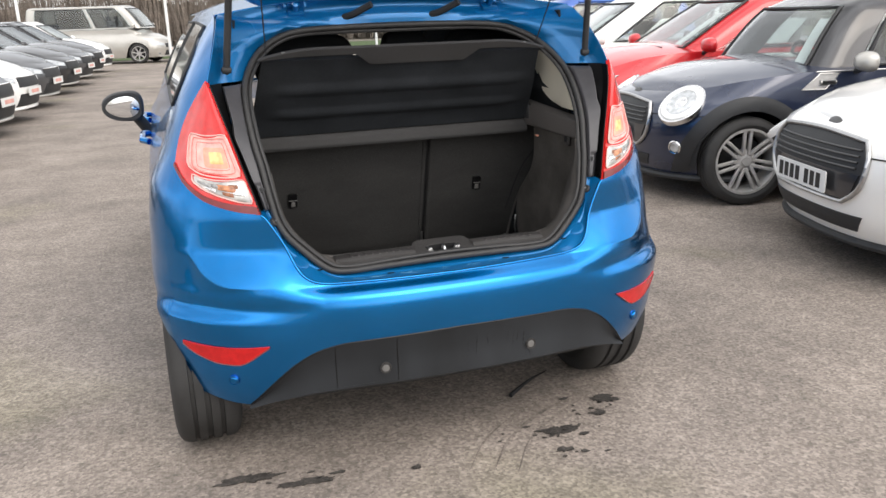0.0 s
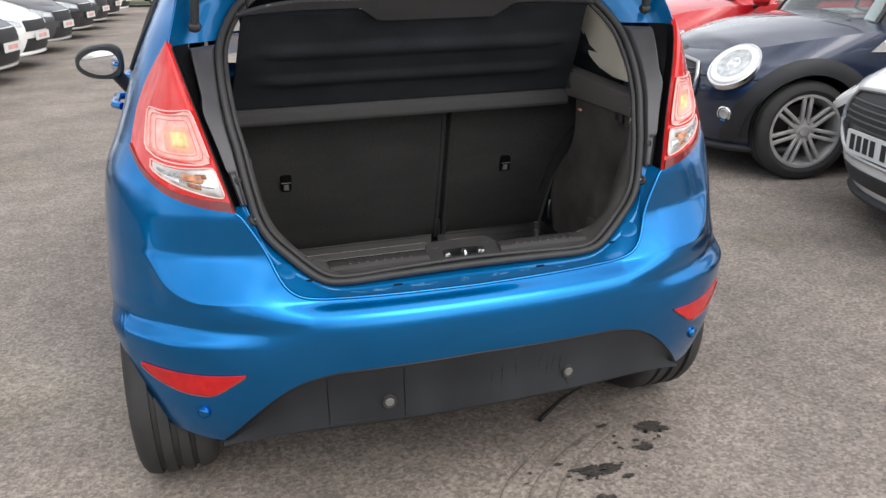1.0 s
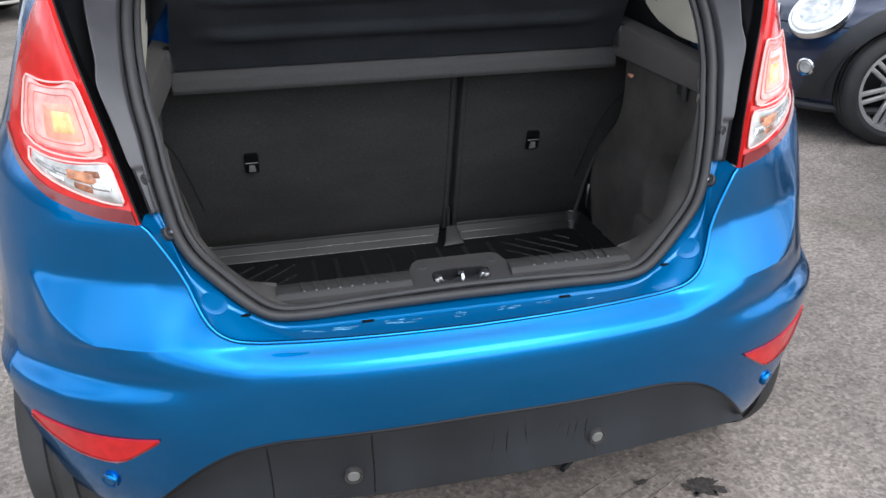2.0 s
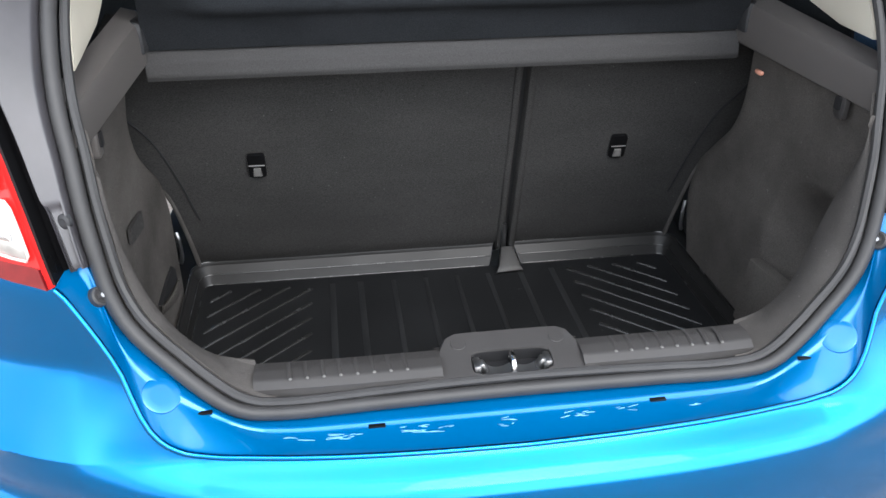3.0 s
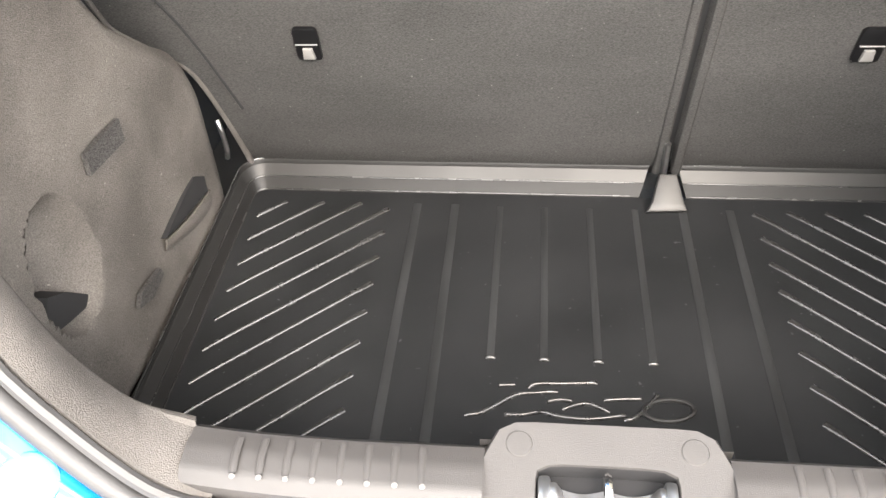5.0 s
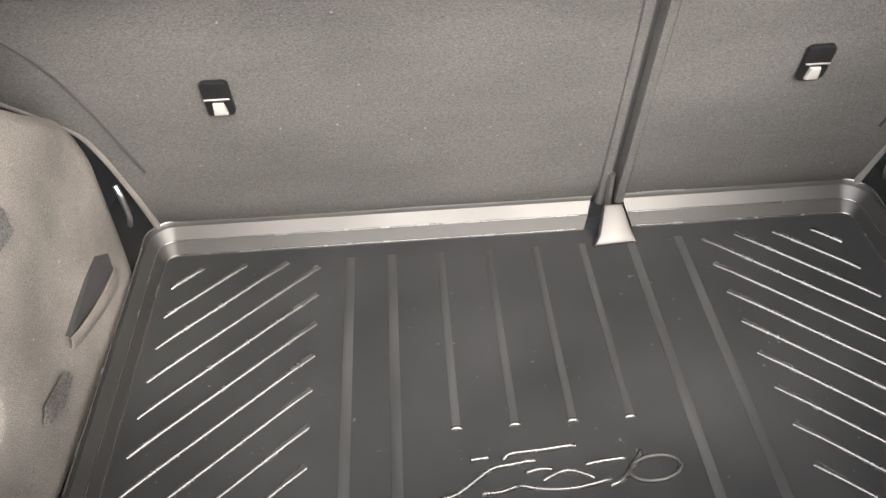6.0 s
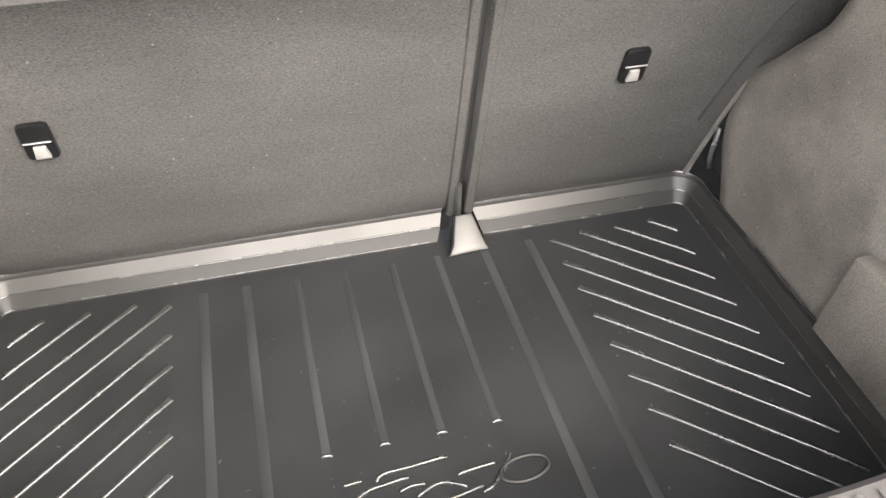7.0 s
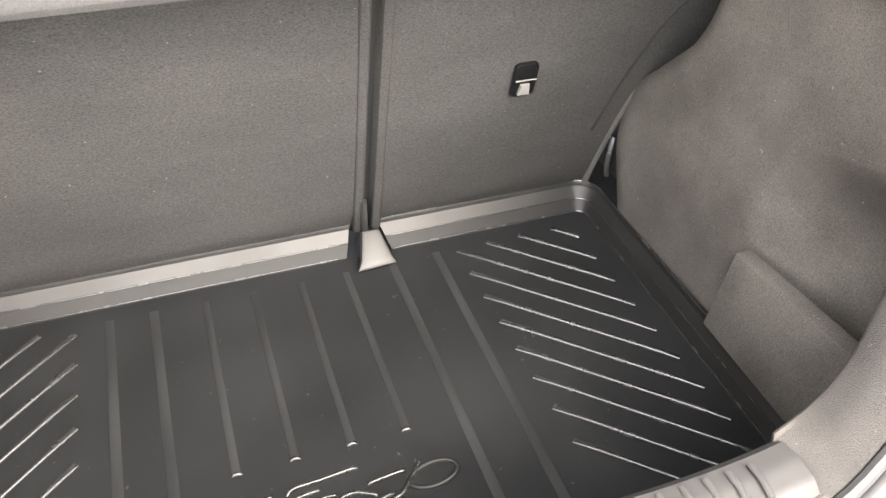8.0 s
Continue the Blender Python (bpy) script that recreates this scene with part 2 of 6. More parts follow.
def tube(points, r, sides=10, closed=False, bm=None, flat=1.0):
    bm = bm or bmesh.new()
    pts = [Vector(p) for p in points]
    n = len(pts)
    rings = []
    up = Vector((0.03, 0.02, 1)).normalized()
    for i, p in enumerate(pts):
        a = pts[(i - 1) % n] if closed or i else p
        b = pts[(i + 1) % n] if closed or i < n - 1 else p
        d = (b - a).normalized()
        s = d.cross(up)
        if s.length < 0.05:
            s = d.cross(Vector((1, 0, 0)))
        s.normalize()
        w = s.cross(d)
        rr = r(i / max(1, n - 1)) if callable(r) else r
        rings.append([bm.verts.new(p + s * math.cos(2 * math.pi * k / sides) * rr + w * math.sin(2 * math.pi * k / sides) * rr * flat) for k in range(sides)])
    for i in range(n if closed else n - 1):
        a, b = rings[i], rings[(i + 1) % n]
        for k in range(sides):
            bm.faces.new((a[k], a[(k + 1) % sides], b[(k + 1) % sides], b[k]))
    if not closed:
        bm.faces.new(rings[0][::-1])
        bm.faces.new(rings[-1])
    return bm


def lathe(profile, axis_m, n=32, bm=None):
    """Turns (r, h) pairs round the local z axis, placed by the matrix axis_m."""
    bm = bm or bmesh.new()
    rings = [[bm.verts.new(axis_m @ Vector((r * math.cos(2 * math.pi * k / n), r * math.sin(2 * math.pi * k / n), h))) for k in range(n)] for r, h in profile]
    for a, b in zip(rings, rings[1:]):
        for k in range(n):
            bm.faces.new((a[k], a[(k + 1) % n], b[(k + 1) % n], b[k]))
    bmesh.ops.remove_doubles(bm, verts=bm.verts, dist=1e-6)
    return bm


def box(size, m=None, bevel=0.0, bm=None, seg=2):
    out = bm or bmesh.new()
    b = bmesh.new()
    bmesh.ops.create_cube(b, size=1)
    bmesh.ops.scale(b, vec=size, verts=b.verts)
    if bevel:
        bmesh.ops.bevel(b, geom=b.edges, offset=bevel, segments=seg, affect="EDGES", profile=0.5)
    if m is not None:
        b.transform(m)
    tmp = bpy.data.meshes.new("tmp")
    b.to_mesh(tmp)
    b.free()
    out.from_mesh(tmp)
    bpy.data.meshes.remove(tmp)
    return out


def slab(outline, m, depth, bevel=0.0, bm=None):
    """A plate of the given 2D outline, from z = 0 to depth, placed by m."""
    b = bmesh.new()
    f = b.faces.new([b.verts.new((x, y, 0)) for x, y in outline])
    r = bmesh.ops.extrude_face_region(b, geom=[f])
    bmesh.ops.translate(b, vec=(0, 0, depth), verts=[v for v in r["geom"] if isinstance(v, bmesh.types.BMVert)])
    bmesh.ops.recalc_face_normals(b, faces=b.faces)
    if bevel:
        top = [e for e in b.edges if all(abs(v.co.z - depth) < 1e-6 for v in e.verts)]
        bmesh.ops.bevel(b, geom=top, offset=bevel, segments=2, affect="EDGES", profile=0.5)
    b.transform(m)
    if bm is None:
        return b
    tmp = bpy.data.meshes.new("tmp")
    b.to_mesh(tmp)
    b.free()
    bm.from_mesh(tmp)
    bpy.data.meshes.remove(tmp)
    return bm


def round_rect(w, h, r, n=5, cut=0.0):
    out = []
    for cx, cy, a0 in ((w / 2 - r, h / 2 - r, 0), (-w / 2 + r, h / 2 - r, 90), (-w / 2 + r, -h / 2 + r, 180), (w / 2 - r, -h / 2 + r, 270)):
        for k in range(n + 1):
            a = radians(a0 + 90 * k / n)
            out.append((cx + r * math.cos(a), cy + r * math.sin(a)))
    return out


def curve(table, x):
    """Smooth (Hermite) reading of a table of (x, value) rows."""
    if x <= table[0][0]:
        return table[0][1]
    if x >= table[-1][0]:
        return table[-1][1]
    i = max(k for k in range(len(table) - 1) if table[k][0] <= x)
    (x0, y0), (x1, y1) = table[i], table[i + 1]
    d = (y1 - y0) / (x1 - x0)
    m0 = m1 = d
    if i > 0:
        e = (y0 - table[i - 1][1]) / (x0 - table[i - 1][0])
        m0 = 0 if d * e <= 0 else 2 * d * e / (d + e)
    if i < len(table) - 2:
        e = (table[i + 2][1] - y1) / (table[i + 2][0] - x1)
        m1 = 0 if d * e <= 0 else 2 * d * e / (d + e)
    h = x1 - x0
    t = (x - x0) / h
    return (2 * t**3 - 3 * t * t + 1) * y0 + (t**3 - 2 * t * t + t) * h * m0 + (3 * t * t - 2 * t**3) * y1 + (t**3 - t * t) * h * m1


def spline(points, n):
    """n + 1 points evenly along a Catmull-Rom curve through the given ones."""
    P = [Vector(p) for p in points]
    P = [2 * P[0] - P[1]] + P + [2 * P[-1] - P[-2]]
    out = []
    for i in range(1, len(P) - 2):
        for k in range(24):
            t = k / 24
            a, b, c, d = P[i - 1], P[i], P[i + 1], P[i + 2]
            out.append(0.5 * (2 * b + (c - a) * t + (2 * a - 5 * b + 4 * c - d) * t * t + (3 * b - a - 3 * c + d) * t**3))
    out.append(P[-2])
    ls = [0.0]
    for a, b in zip(out, out[1:]):
        ls.append(ls[-1] + (b - a).length)
    res = []
    j = 0
    for k in range(n + 1):
        s = ls[-1] * k / n
        while j < len(ls) - 2 and ls[j + 1] < s:
            j += 1
        f = (s - ls[j]) / max(1e-9, ls[j + 1] - ls[j])
        res.append(out[j].lerp(out[j + 1], min(1, f)))
    return res


# ---- car shells ----
def ring(spec, q, z):
    """A point of a car's skin: q 0 is the tail's middle, 1 the tail's corner, 2 the nose's corner, 3 the nose's middle; z the height."""
    W, yr, yf = curve(spec["W"], z), curve(spec["R"], z), curve(spec["F"], z)
    e = 2 / spec.get("N", 2.5)
    D, Df = spec["D"], spec["Df"]
    if q <= 1:
        th = q * math.pi / 2
        return Vector((W * math.sin(th) ** e, yr + D * (1 - max(0, math.cos(th)) ** e), z))
    if q <= 2:
        return Vector((W, yr + D + (q - 1) * (yf - Df - yr - D), z))
    th = (3 - q) * math.pi / 2
    return Vector((W * max(0, math.sin(th)) ** e, yf - Df * (1 - max(0, math.cos(th)) ** e), z))


def ring_n(spec, q, z):
    a = ring(spec, min(3, q + 0.004), z) - ring(spec, max(0, q - 0.004), z)
    b = ring(spec, q, z + 0.004) - ring(spec, q, z - 0.004)
    n = a.cross(b).normalized()
    return n


def q_at(spec, x, z, front=False):
    W = curve(spec["W"], z)
    th = math.asin(min(1, max(0, x / W)) ** (spec.get("N", 2.5) / 2)) / (math.pi / 2)
    return 3 - th if front else th


def qy(spec, y, z):
    """q of a place y along the straight flank."""
    yr, yf = curve(spec["R"], z), curve(spec["F"], z)
    a, b = yr + spec["D"], yf - spec["Df"]
    return 1 + (y - a) / (b - a)


def off(spec, q, z, d, side=1):
    p = ring(spec, q, z) + ring_n(spec, q, z) * d
    p.x *= side
    return p


# ---- the blue hatchback: its skin ----
SHELL = dict(
    W=[(.15, .80), (.3, .845), (.5, .865), (.7, .862), (.85, .845), (.95, .80), (1.15, .72), (1.35, .60), (1.45, .5)],
    R=[(.15, -.14), (.25, -.185), (.35, -.203), (.45, -.2065), (.50, -.2045), (.54, -.2005), (.565, -.1945), (.577, -.1875), (.584, -.1800), (.608, -.150), (.65, -.14), (.82, -.109), (.90, -.092), (1.0, -.086), (1.1, -.090), (1.17, -.095), (1.35, -.05), (1.45, 0)],
    F=[(.15, 3.60), (.4, 3.70), (.6, 3.68), (.75, 3.55), (.95, 2.75), (1.15, 2.35), (1.35, 1.95), (1.45, 1.7)],
    D=.45, Df=.55)
AXLE_R, AXLE_F, ARCH, TYRE_R = 0.37, 2.86, 0.335, 0.288
SHUT = [(0, .606), (.36, .610), (.408, .6155), (.437, .628), (.459, .650), (.474, .680), (.492, .722), (.518, .772), (.546, .812), (.60, .820), (.68, .843), (.735, .885), (.762, .935)]
DIFF_TOP = [(0, .447), (.34, .440), (.42, .425), (.48, .395), (.55, .335), (.63, .242)]


def level(p):
    """The car sits level over its wheels ahead of the tail."""
    p.z -= 0.026 * max(0, p.y - 0.9)
    return p


CORNER_Y = [(.15, -.14), (.25, -.185), (.35, -.203), (.45, -.2065), (.50, -.202), (.55, -.190), (.60, -.173), (.66, -.150), (.72, -.132), (.82, -.109), (.90, -.092)]
CREASE = [(.40, .586), (.51, .588), (.57, .592), (.633, .602), (.668, .618), (.72, .650), (.738, .676), (.755, .702)]


def press(x, z):
    """The pressed steps of the tail's corners: a shoulder under the lamp with a crisp lower crease, and a shelf below it."""
    zc = curve(CREASE, x)
    a = .30 * max(0, .705 - zc) * min(1, max(0, (x - .40) / .14))
    b = .021 * min(1, max(0, (x - .50) / .22))
    knots = [(.43, 0), (.516, b * .55), (.549, -b * .45), (zc, a * .55), (max(.708, zc + .004), -a * .45), (.80, 0)]
    if z <= knots[0][0] or z >= knots[-1][0]:
        return 0
    for (z0, d0), (z1, d1) in zip(knots, knots[1:]):
        if z <= z1:
            return d0 + (d1 - d0) * (z - z0) / max(1e-6, z1 - z0)
    return 0


def ridge(p):
    x, z = p.x, p.z
    on = min(1, max(0, (.32 - p.y) / .25))
    step = sum(press(x, z + k) for k in (-.008, -.004, 0, .004, .008)) / 5 * on if on > 0 and x > .38 else 0
    r = math.hypot(p.y - AXLE_R, z - TYRE_R) - ARCH
    flare = .006 * math.exp(-(max(0, r) / .075) ** 2) * min(1, max(0, (x - .74) / .08)) * min(1, max(0, (.72 - z) / .1))
    return step + flare


def skin(q, z, d=0.0, side=1):
    p = ring(SHELL, q, z)
    if p.z < .82:
        # the middle's ledge gives way to the corner's shoulder
        k = min(1, max(0, (p.x - .34) / .22))
        p.y += (curve(CORNER_Y, p.z) - curve(SHELL["R"], p.z)) * k * k * (3 - 2 * k) * min(1, max(0, (.30 - p.y) / .25))
        d += ridge(p)
    if d:
        p += ring_n(SHELL, q, z) * d
    p.x *= side
    return level(p)


def skin_x(x, z, d=0.0):
    return skin(q_at(SHELL, abs(x), z), z, d, -1 if x < 0 else 1)


def arch_low(y, base):
    lo = base
    for a in (AXLE_R, AXLE_F):
        if abs(y - a) < ARCH:
            lo = max(lo, TYRE_R + math.sqrt(ARCH**2 - (y - a) ** 2))
    return lo


car = thing("hatchback", "metallic blue hatchback with its tailgate raised, parked on asphalt", "car", place=RAKE)


def panel(name, fn, nu, nv, material, parent, label="", thick=0.004):
    return part(name, grid(fn, nu, nv, thick=thick), material, parent, label)


# bumper and lower tail: from the skirt's edge up to the shut line and the lamps
def bumper_fn(u, v):
    xt = 0.762 * u
    zt = curve(SHUT, xt)
    qt = q_at(SHELL, xt, zt)
    xb = 0.80 * u
    if xb < 0.63:
        zb = curve(DIFF_TOP, xb)
    else:
        k = (xb - 0.63) / 0.17
        zb = 0.242 + 0.05 * k * k
    qb = q_at(SHELL, xb, zb)
    w = v ** 0.85
    return skin(qb + (qt - qb) * w, zb + (zt - zb) * w)


panel("rear_bumper", both(bumper_fn), 260, 96, BLUE, car)


# flank: from the lamp and bumper's edge forward to the nose
def flank_fn(u, v):
    qt0, qb0 = q_at(SHELL, 0.762, 0.935), q_at(SHELL, 0.80, 0.292)
    q = qt0 + (3 - qt0) * u
    ztop = curve([(0, .935), (1.0, .935), (2.0, .935), (2.35, .86), (2.7, .74), (3.0, .72)], q)
    qb = qb0 + (3 - qb0) * u
    y = ring(SHELL, qb, 0.4).y
    zb = max(arch_low(y, 0.20), 0.292 + 0.166 * min(1, u / 0.05) if y < AXLE_R - 0.2 else 0)
    if ring(SHELL, qb, 0.4).x < 0.6:
        zb = 0.2
    qq = qb + (q - qb) * v
    return skin(qq, zb + (ztop - zb) * v, -.0015)


for side in (-1, 1):
    f = panel("side_panel", lambda u, v, s=side: Vector((s, 1, 1)) * flank_fn(u ** 1.4, v), 150, 22, BLUE, car)

# lamps: a triangle of lens from the shut line up along the pillar
LA, LB, LC = Vector((.548, .814)), Vector((.758, .935)), Vector((.648, 1.178))


def lamp_xz(u, v):
    x = LA.x + (LB.x - LA.x) * u
    p = Vector((x, curve(SHUT, x)))
    if u > 0.9:
        p = p.lerp(LB, (u - 0.9) / 0.1)
    r = p.lerp(LC, v)
    r.x += 0.016 * math.sin(math.pi * v) * u
    return r


def lamp_fn(u, v, d, side):
    p = lamp_xz(u, v)
    return skin(q_at(SHELL, p.x, p.y), p.y, d, side)


def lens_uv(a, b, ua, ub, lo, hi):
    """Lamp coordinates inside a window from ua to ub whose lower and upper edges lo and hi are (inner, outer) heights."""
    u = ua + (ub - ua) * a
    v0, v1 = lo[0] + (lo[1] - lo[0]) * a, hi[0] + (hi[1] - hi[0]) * a
    return u, v0 + (v1 - v0) * b


def soft_square(k, n=40, p=11):
    """A point of a rounded square in 0..1, k of n round its edge."""
    t = 2 * math.pi * k / n
    c, s = math.cos(t), math.sin(t)
    r = .5 / (abs(c) ** p + abs(s) ** p) ** (1 / p)
    return .5 + r * c, .5 + r * s


BRAKE_WIN = (.025, .86, (.285, .205), (.615, .535))
CLEAR_WIN = (.02, .80, (.075, .105), (.268, .180))


def window_pad(win, d, side, size=1.0, dome=.004, n=40, at=(.5, .5)):
    """A rounded pad that fills a lamp window, or a share of it about a point."""
    def fn(u, v):
        a, b = soft_square(u * n, n)
        a, b = at[0] + (a - .5) * v * size, at[1] + (b - .5) * v * size
        return lamp_fn(*lens_uv(a, b, *win), d + dome * (1 - v ** 6), side)
    return grid(fn, n, 6, close_u=True)


def window_line(win, d, side, size, r, n=40, at=(.5, .5)):
    pts = [soft_square(k, n) for k in range(n)]
    return tube([lamp_fn(*lens_uv(at[0] + (a - .5) * size, at[1] + (b - .5) * size, *win), d, side) for a, b in pts], r, 6, closed=True)


for side in (-1, 1):
    lamp = part("tail_lamp", grid(lambda u, v: lamp_fn(u, v, 0.006 + .006 * math.sin(math.pi * min(1, max(0, u * 1.1 - .05))) ** .5 * min(1, v * 8, (1 - v) * 6), side), 26, 30, thick=0.012), RED_LENS, car, "bright red wrap-round tail lamp with a clear lower band")
    # the lens gives no light; its lit look is in the pale colour
    brake = part("brake_lens", window_pad(BRAKE_WIN, .010, side), PINK_LENS, lamp, "pale red lens painted to look lit")
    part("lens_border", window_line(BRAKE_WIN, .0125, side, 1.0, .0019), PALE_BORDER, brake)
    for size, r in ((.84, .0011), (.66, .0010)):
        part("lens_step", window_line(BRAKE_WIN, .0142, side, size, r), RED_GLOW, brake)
    # painted glow: a rose pad with an amber one on it
    part("lens_painted_glow", window_pad(BRAKE_WIN, .0142, side, .50, .0012, at=(.44, .46)), CORE_ROSE, brake)
    part("lens_painted_core", window_pad(BRAKE_WIN, .0152, side, .30, .0012, at=(.42, .46)), CORE_LENS, brake, "pale amber glow painted on the lens")
    clear = part("clear_band", window_pad(CLEAR_WIN, .010, side, dome=.003), CLEAR_LENS, lamp, "clear indicator lens")
    part("lens_border", window_line(CLEAR_WIN, .0122, side, 1.0, .0018), PALE_BORDER, clear)
    part("indicator_bulb", window_pad(CLEAR_WIN, .0132, side, .34, .003, at=(.40, .58)), AMBER, clear, "amber indicator bulb")
    for k, (at, size, m_) in enumerate((((.40, .26), .20, BULB_DARK), ((.62, .60), .22, FACET_GREY), ((.80, .52), .24, FACET_GREY), ((.70, .30), .18, CHROME), ((.20, .40), .22, CHROME), ((.26, .70), .18, BULB_DARK))):
        part("reflector_facet", window_pad(CLEAR_WIN, .0131, side, size, .0015, 16, at), m_, clear)
    part("dark_rim", grid(lambda u, v: lamp_fn(u, .062 * v * (1 - .3 * u), .0105, side), 22, 3, thick=0.004), RED_LENS_DARK, lamp)

# upper quarter: from the lamp's outer edge round to the flank and up to the roof rail
RAIL = 1.36


def quarter_fn(u, v):
    if v < 0.6:
        p = lamp_xz(1.0, v / 0.6)
    else:
        k = (v - 0.6) / 0.4
        p = Vector((LC.x - 0.055 * k, LC.y + (RAIL - LC.y) * k))
    q0 = q_at(SHELL, p.x, p.y)
    q1 = qy(SHELL, 0.98 + 0.1 * v, p.y)
    return skin(q0 + (q1 - q0) * u, p.y - 0.004 * u)


for side in (-1, 1):
    panel("quarter_pillar", lambda u, v: Vector((side, 1, 1)) * quarter_fn(u, v), 20, 26, BLUE, car)
    for y0, y1 in ((0.30, 0.93), (1.0, 1.74), (1.80, 2.35)):
        def win(a, b, d, y0=y0, y1=y1, side=side):
            z = 1.095 + .225 * b
            qb = qy(SHELL, y1 - (.2 * b if y0 > 1.7 else 0), z)
            qa = .40 + .60 * q_at(SHELL, .742 - .114 * b, z) if y0 < .5 else qy(SHELL, y0, z)
            return skin(qa + (qb - qa) * a, z, d, side)
        w = part("side_window", grid(lambda u, v: win(u, v, .003), 14, 8, thick=0.004), GLASS, car, "dark side window glass")
        part("window_frame", tube([win(a, b, .003) for a, b in [(k / 8, 0) for k in range(9)] + [(1, k / 6) for k in range(1, 7)] + [(1 - k / 8, 1) for k in range(1, 9)] + [(0, 1 - k / 6) for k in range(1, 6)]], .005, 6, closed=True), BLACK_TRIM, w)
    part("upper_door_frame", grid(lambda u, v: skin(qy(SHELL, 0.98 + 1.4 * u, .92 + (RAIL - .92) * v), .92 + (RAIL - .92) * v, 0, side), 20, 10, thick=0.004), BLUE, car)
    for y in (1.25, 2.05):
        h = skin(qy(SHELL, y, .86), .86, .028, side)
        part("door_handle", tube([h + Vector((-.025 * side, -.11, 0)), h + Vector((0, -.085, .004)), h + Vector((0, .085, .004)), h + Vector((-.025 * side, .11, 0))], .014, 8), BLUE, car)
    part("rub_strip", tube([skin(qy(SHELL, 0.95 + 1.5 * k / 6, .60), .60, .004, side) for k in range(7)], .010, 6), BLUE, car)

# roof, windscreen and bonnet
def roof_fn(u, v):
    s = 2 * u - 1
    e = skin_x(.591, 1.356)
    y0 = .395 - (.395 - e.y) * max(0, 1 - 3 * (1 - abs(s)))
    y = y0 + (1.92 - y0) * v
    z = 1.357 + .045 * (1 - s * s) + .035 * math.sin(math.pi * min(1, v * .9 + .02)) * (1 - s ** 6)
    return level(Vector((s * .594, y, z)))


panel("roof", roof_fn, 40, 24, BLUE, car, thick=0.006)
part("roof_lining", grid(lambda u, v: roof_fn(.06 + .88 * u, .06 + .94 * v) - Vector((0, 0, .04)), 16, 16, thick=0.006), CREAM, car, "pale grey fabric roof lining")
part("windscreen", grid(lambda u, v: level(Vector(((2 * u - 1) * (.60 + .13 * v), 1.92 + .80 * v + .05 * (1 - (2 * u - 1) ** 2), RAIL + .03 * (1 - (2 * u - 1) ** 2) - .42 * v))), 16, 10, thick=0.005), GLASS_CLEAR, car, "clear windscreen").visible_shadow = False
part("bonnet", grid(lambda u, v: level(Vector(((2 * u - 1) * (.76 - .08 * v), 2.70 + .92 * v - .12 * abs(2 * u - 1) ** 3 * v, .955 + .04 * (1 - (2 * u - 1) ** 2) - .19 * v ** 1.6))), 20, 16, thick=0.012), BLUE, car)
part("underbody", box((1.35, 3.4, .12), pose(0, 1.75, .25, -1.5), .02), DARK, car)
part("rear_crossmember", box((1.30, .10, .30), pose(0, .02, .36), .02), DARK, car)

# lower skirt of the bumper
def skirt_fn(u, v):
    x = 0.63 * u
    zt = curve(DIFF_TOP, x)
    zb = 0.262 - 0.03 * (x / 0.63) ** 4
    if zb > zt - 0.004:
        zb = zt - 0.004
    z = zt + (zb - zt) * v
    p = skin_x(x, z, -0.004 - 0.012 * math.sin(math.pi * min(1, v * 1.2)))
    if v > 0.85:
        p.y += (v - 0.85) * 0.4
    return p


skirt = part("bumper_skirt", grid(both(skirt_fn), 72, 16, thick=0.006), DIFFUSER, car, "dusty black plastic lower skirt")
part("skirt_lip", tube([both(skirt_fn)(k / 60, 0) + Vector((0, -.003, .001)) for k in range(61)], .0035, 6), LATCH_BLACK, skirt)
def down_skirt(x, a, b, sway, n=12):
    """A run down the skirt's face at x, from a to b of its height."""
    return [both(skirt_fn)(.5 + (x + sway * math.sin(5 * k / n + 40 * x)) / .63 / 2, a + (b - a) * k / n) + Vector((0, -.0042, 0)) for k in range(n + 1)]


for x in (-.386, -.203):
    part("skirt_crease", tube(down_skirt(x, .03, .86, .001), .0026, 6), LATCH_BLACK, skirt)
for x, a, b in ((.022, .02, .84), (.052, .03, .80), (.086, .05, .62), (.150, .06, .55), (.172, .03, .80), (.190, .04, .74), (.212, .05, .78), (.232, .55, .84)):
    part("dirt_run", tube(down_skirt(x, a, b, .004), lambda f: .0008 + .0016 * math.sin(math.pi * (.1 + .85 * f)), 5), LATCH_BLACK, skirt, "dark run of water in the dust")
part("skirt_fold", tube([both(skirt_fn)(.5 + (-.50 + .235 * k / 10) / .63 / 2, .80 - .02 * k / 10) + Vector((0, -.003, 0)) for k in range(11)], .0036, 6, flat=.5), DIFFUSER, skirt)


def on_skin(x, z, d=0.0):
    q = q_at(SHELL, abs(x), z)
    n = ring_n(SHELL, q, z)
    s = -1 if x < 0 else 1
    n.x *= s
    p = skin(q, z, d, s)
    return Matrix.Translation(p) @ n.to_track_quat("Z", "Y").to_matrix().to_4x4()


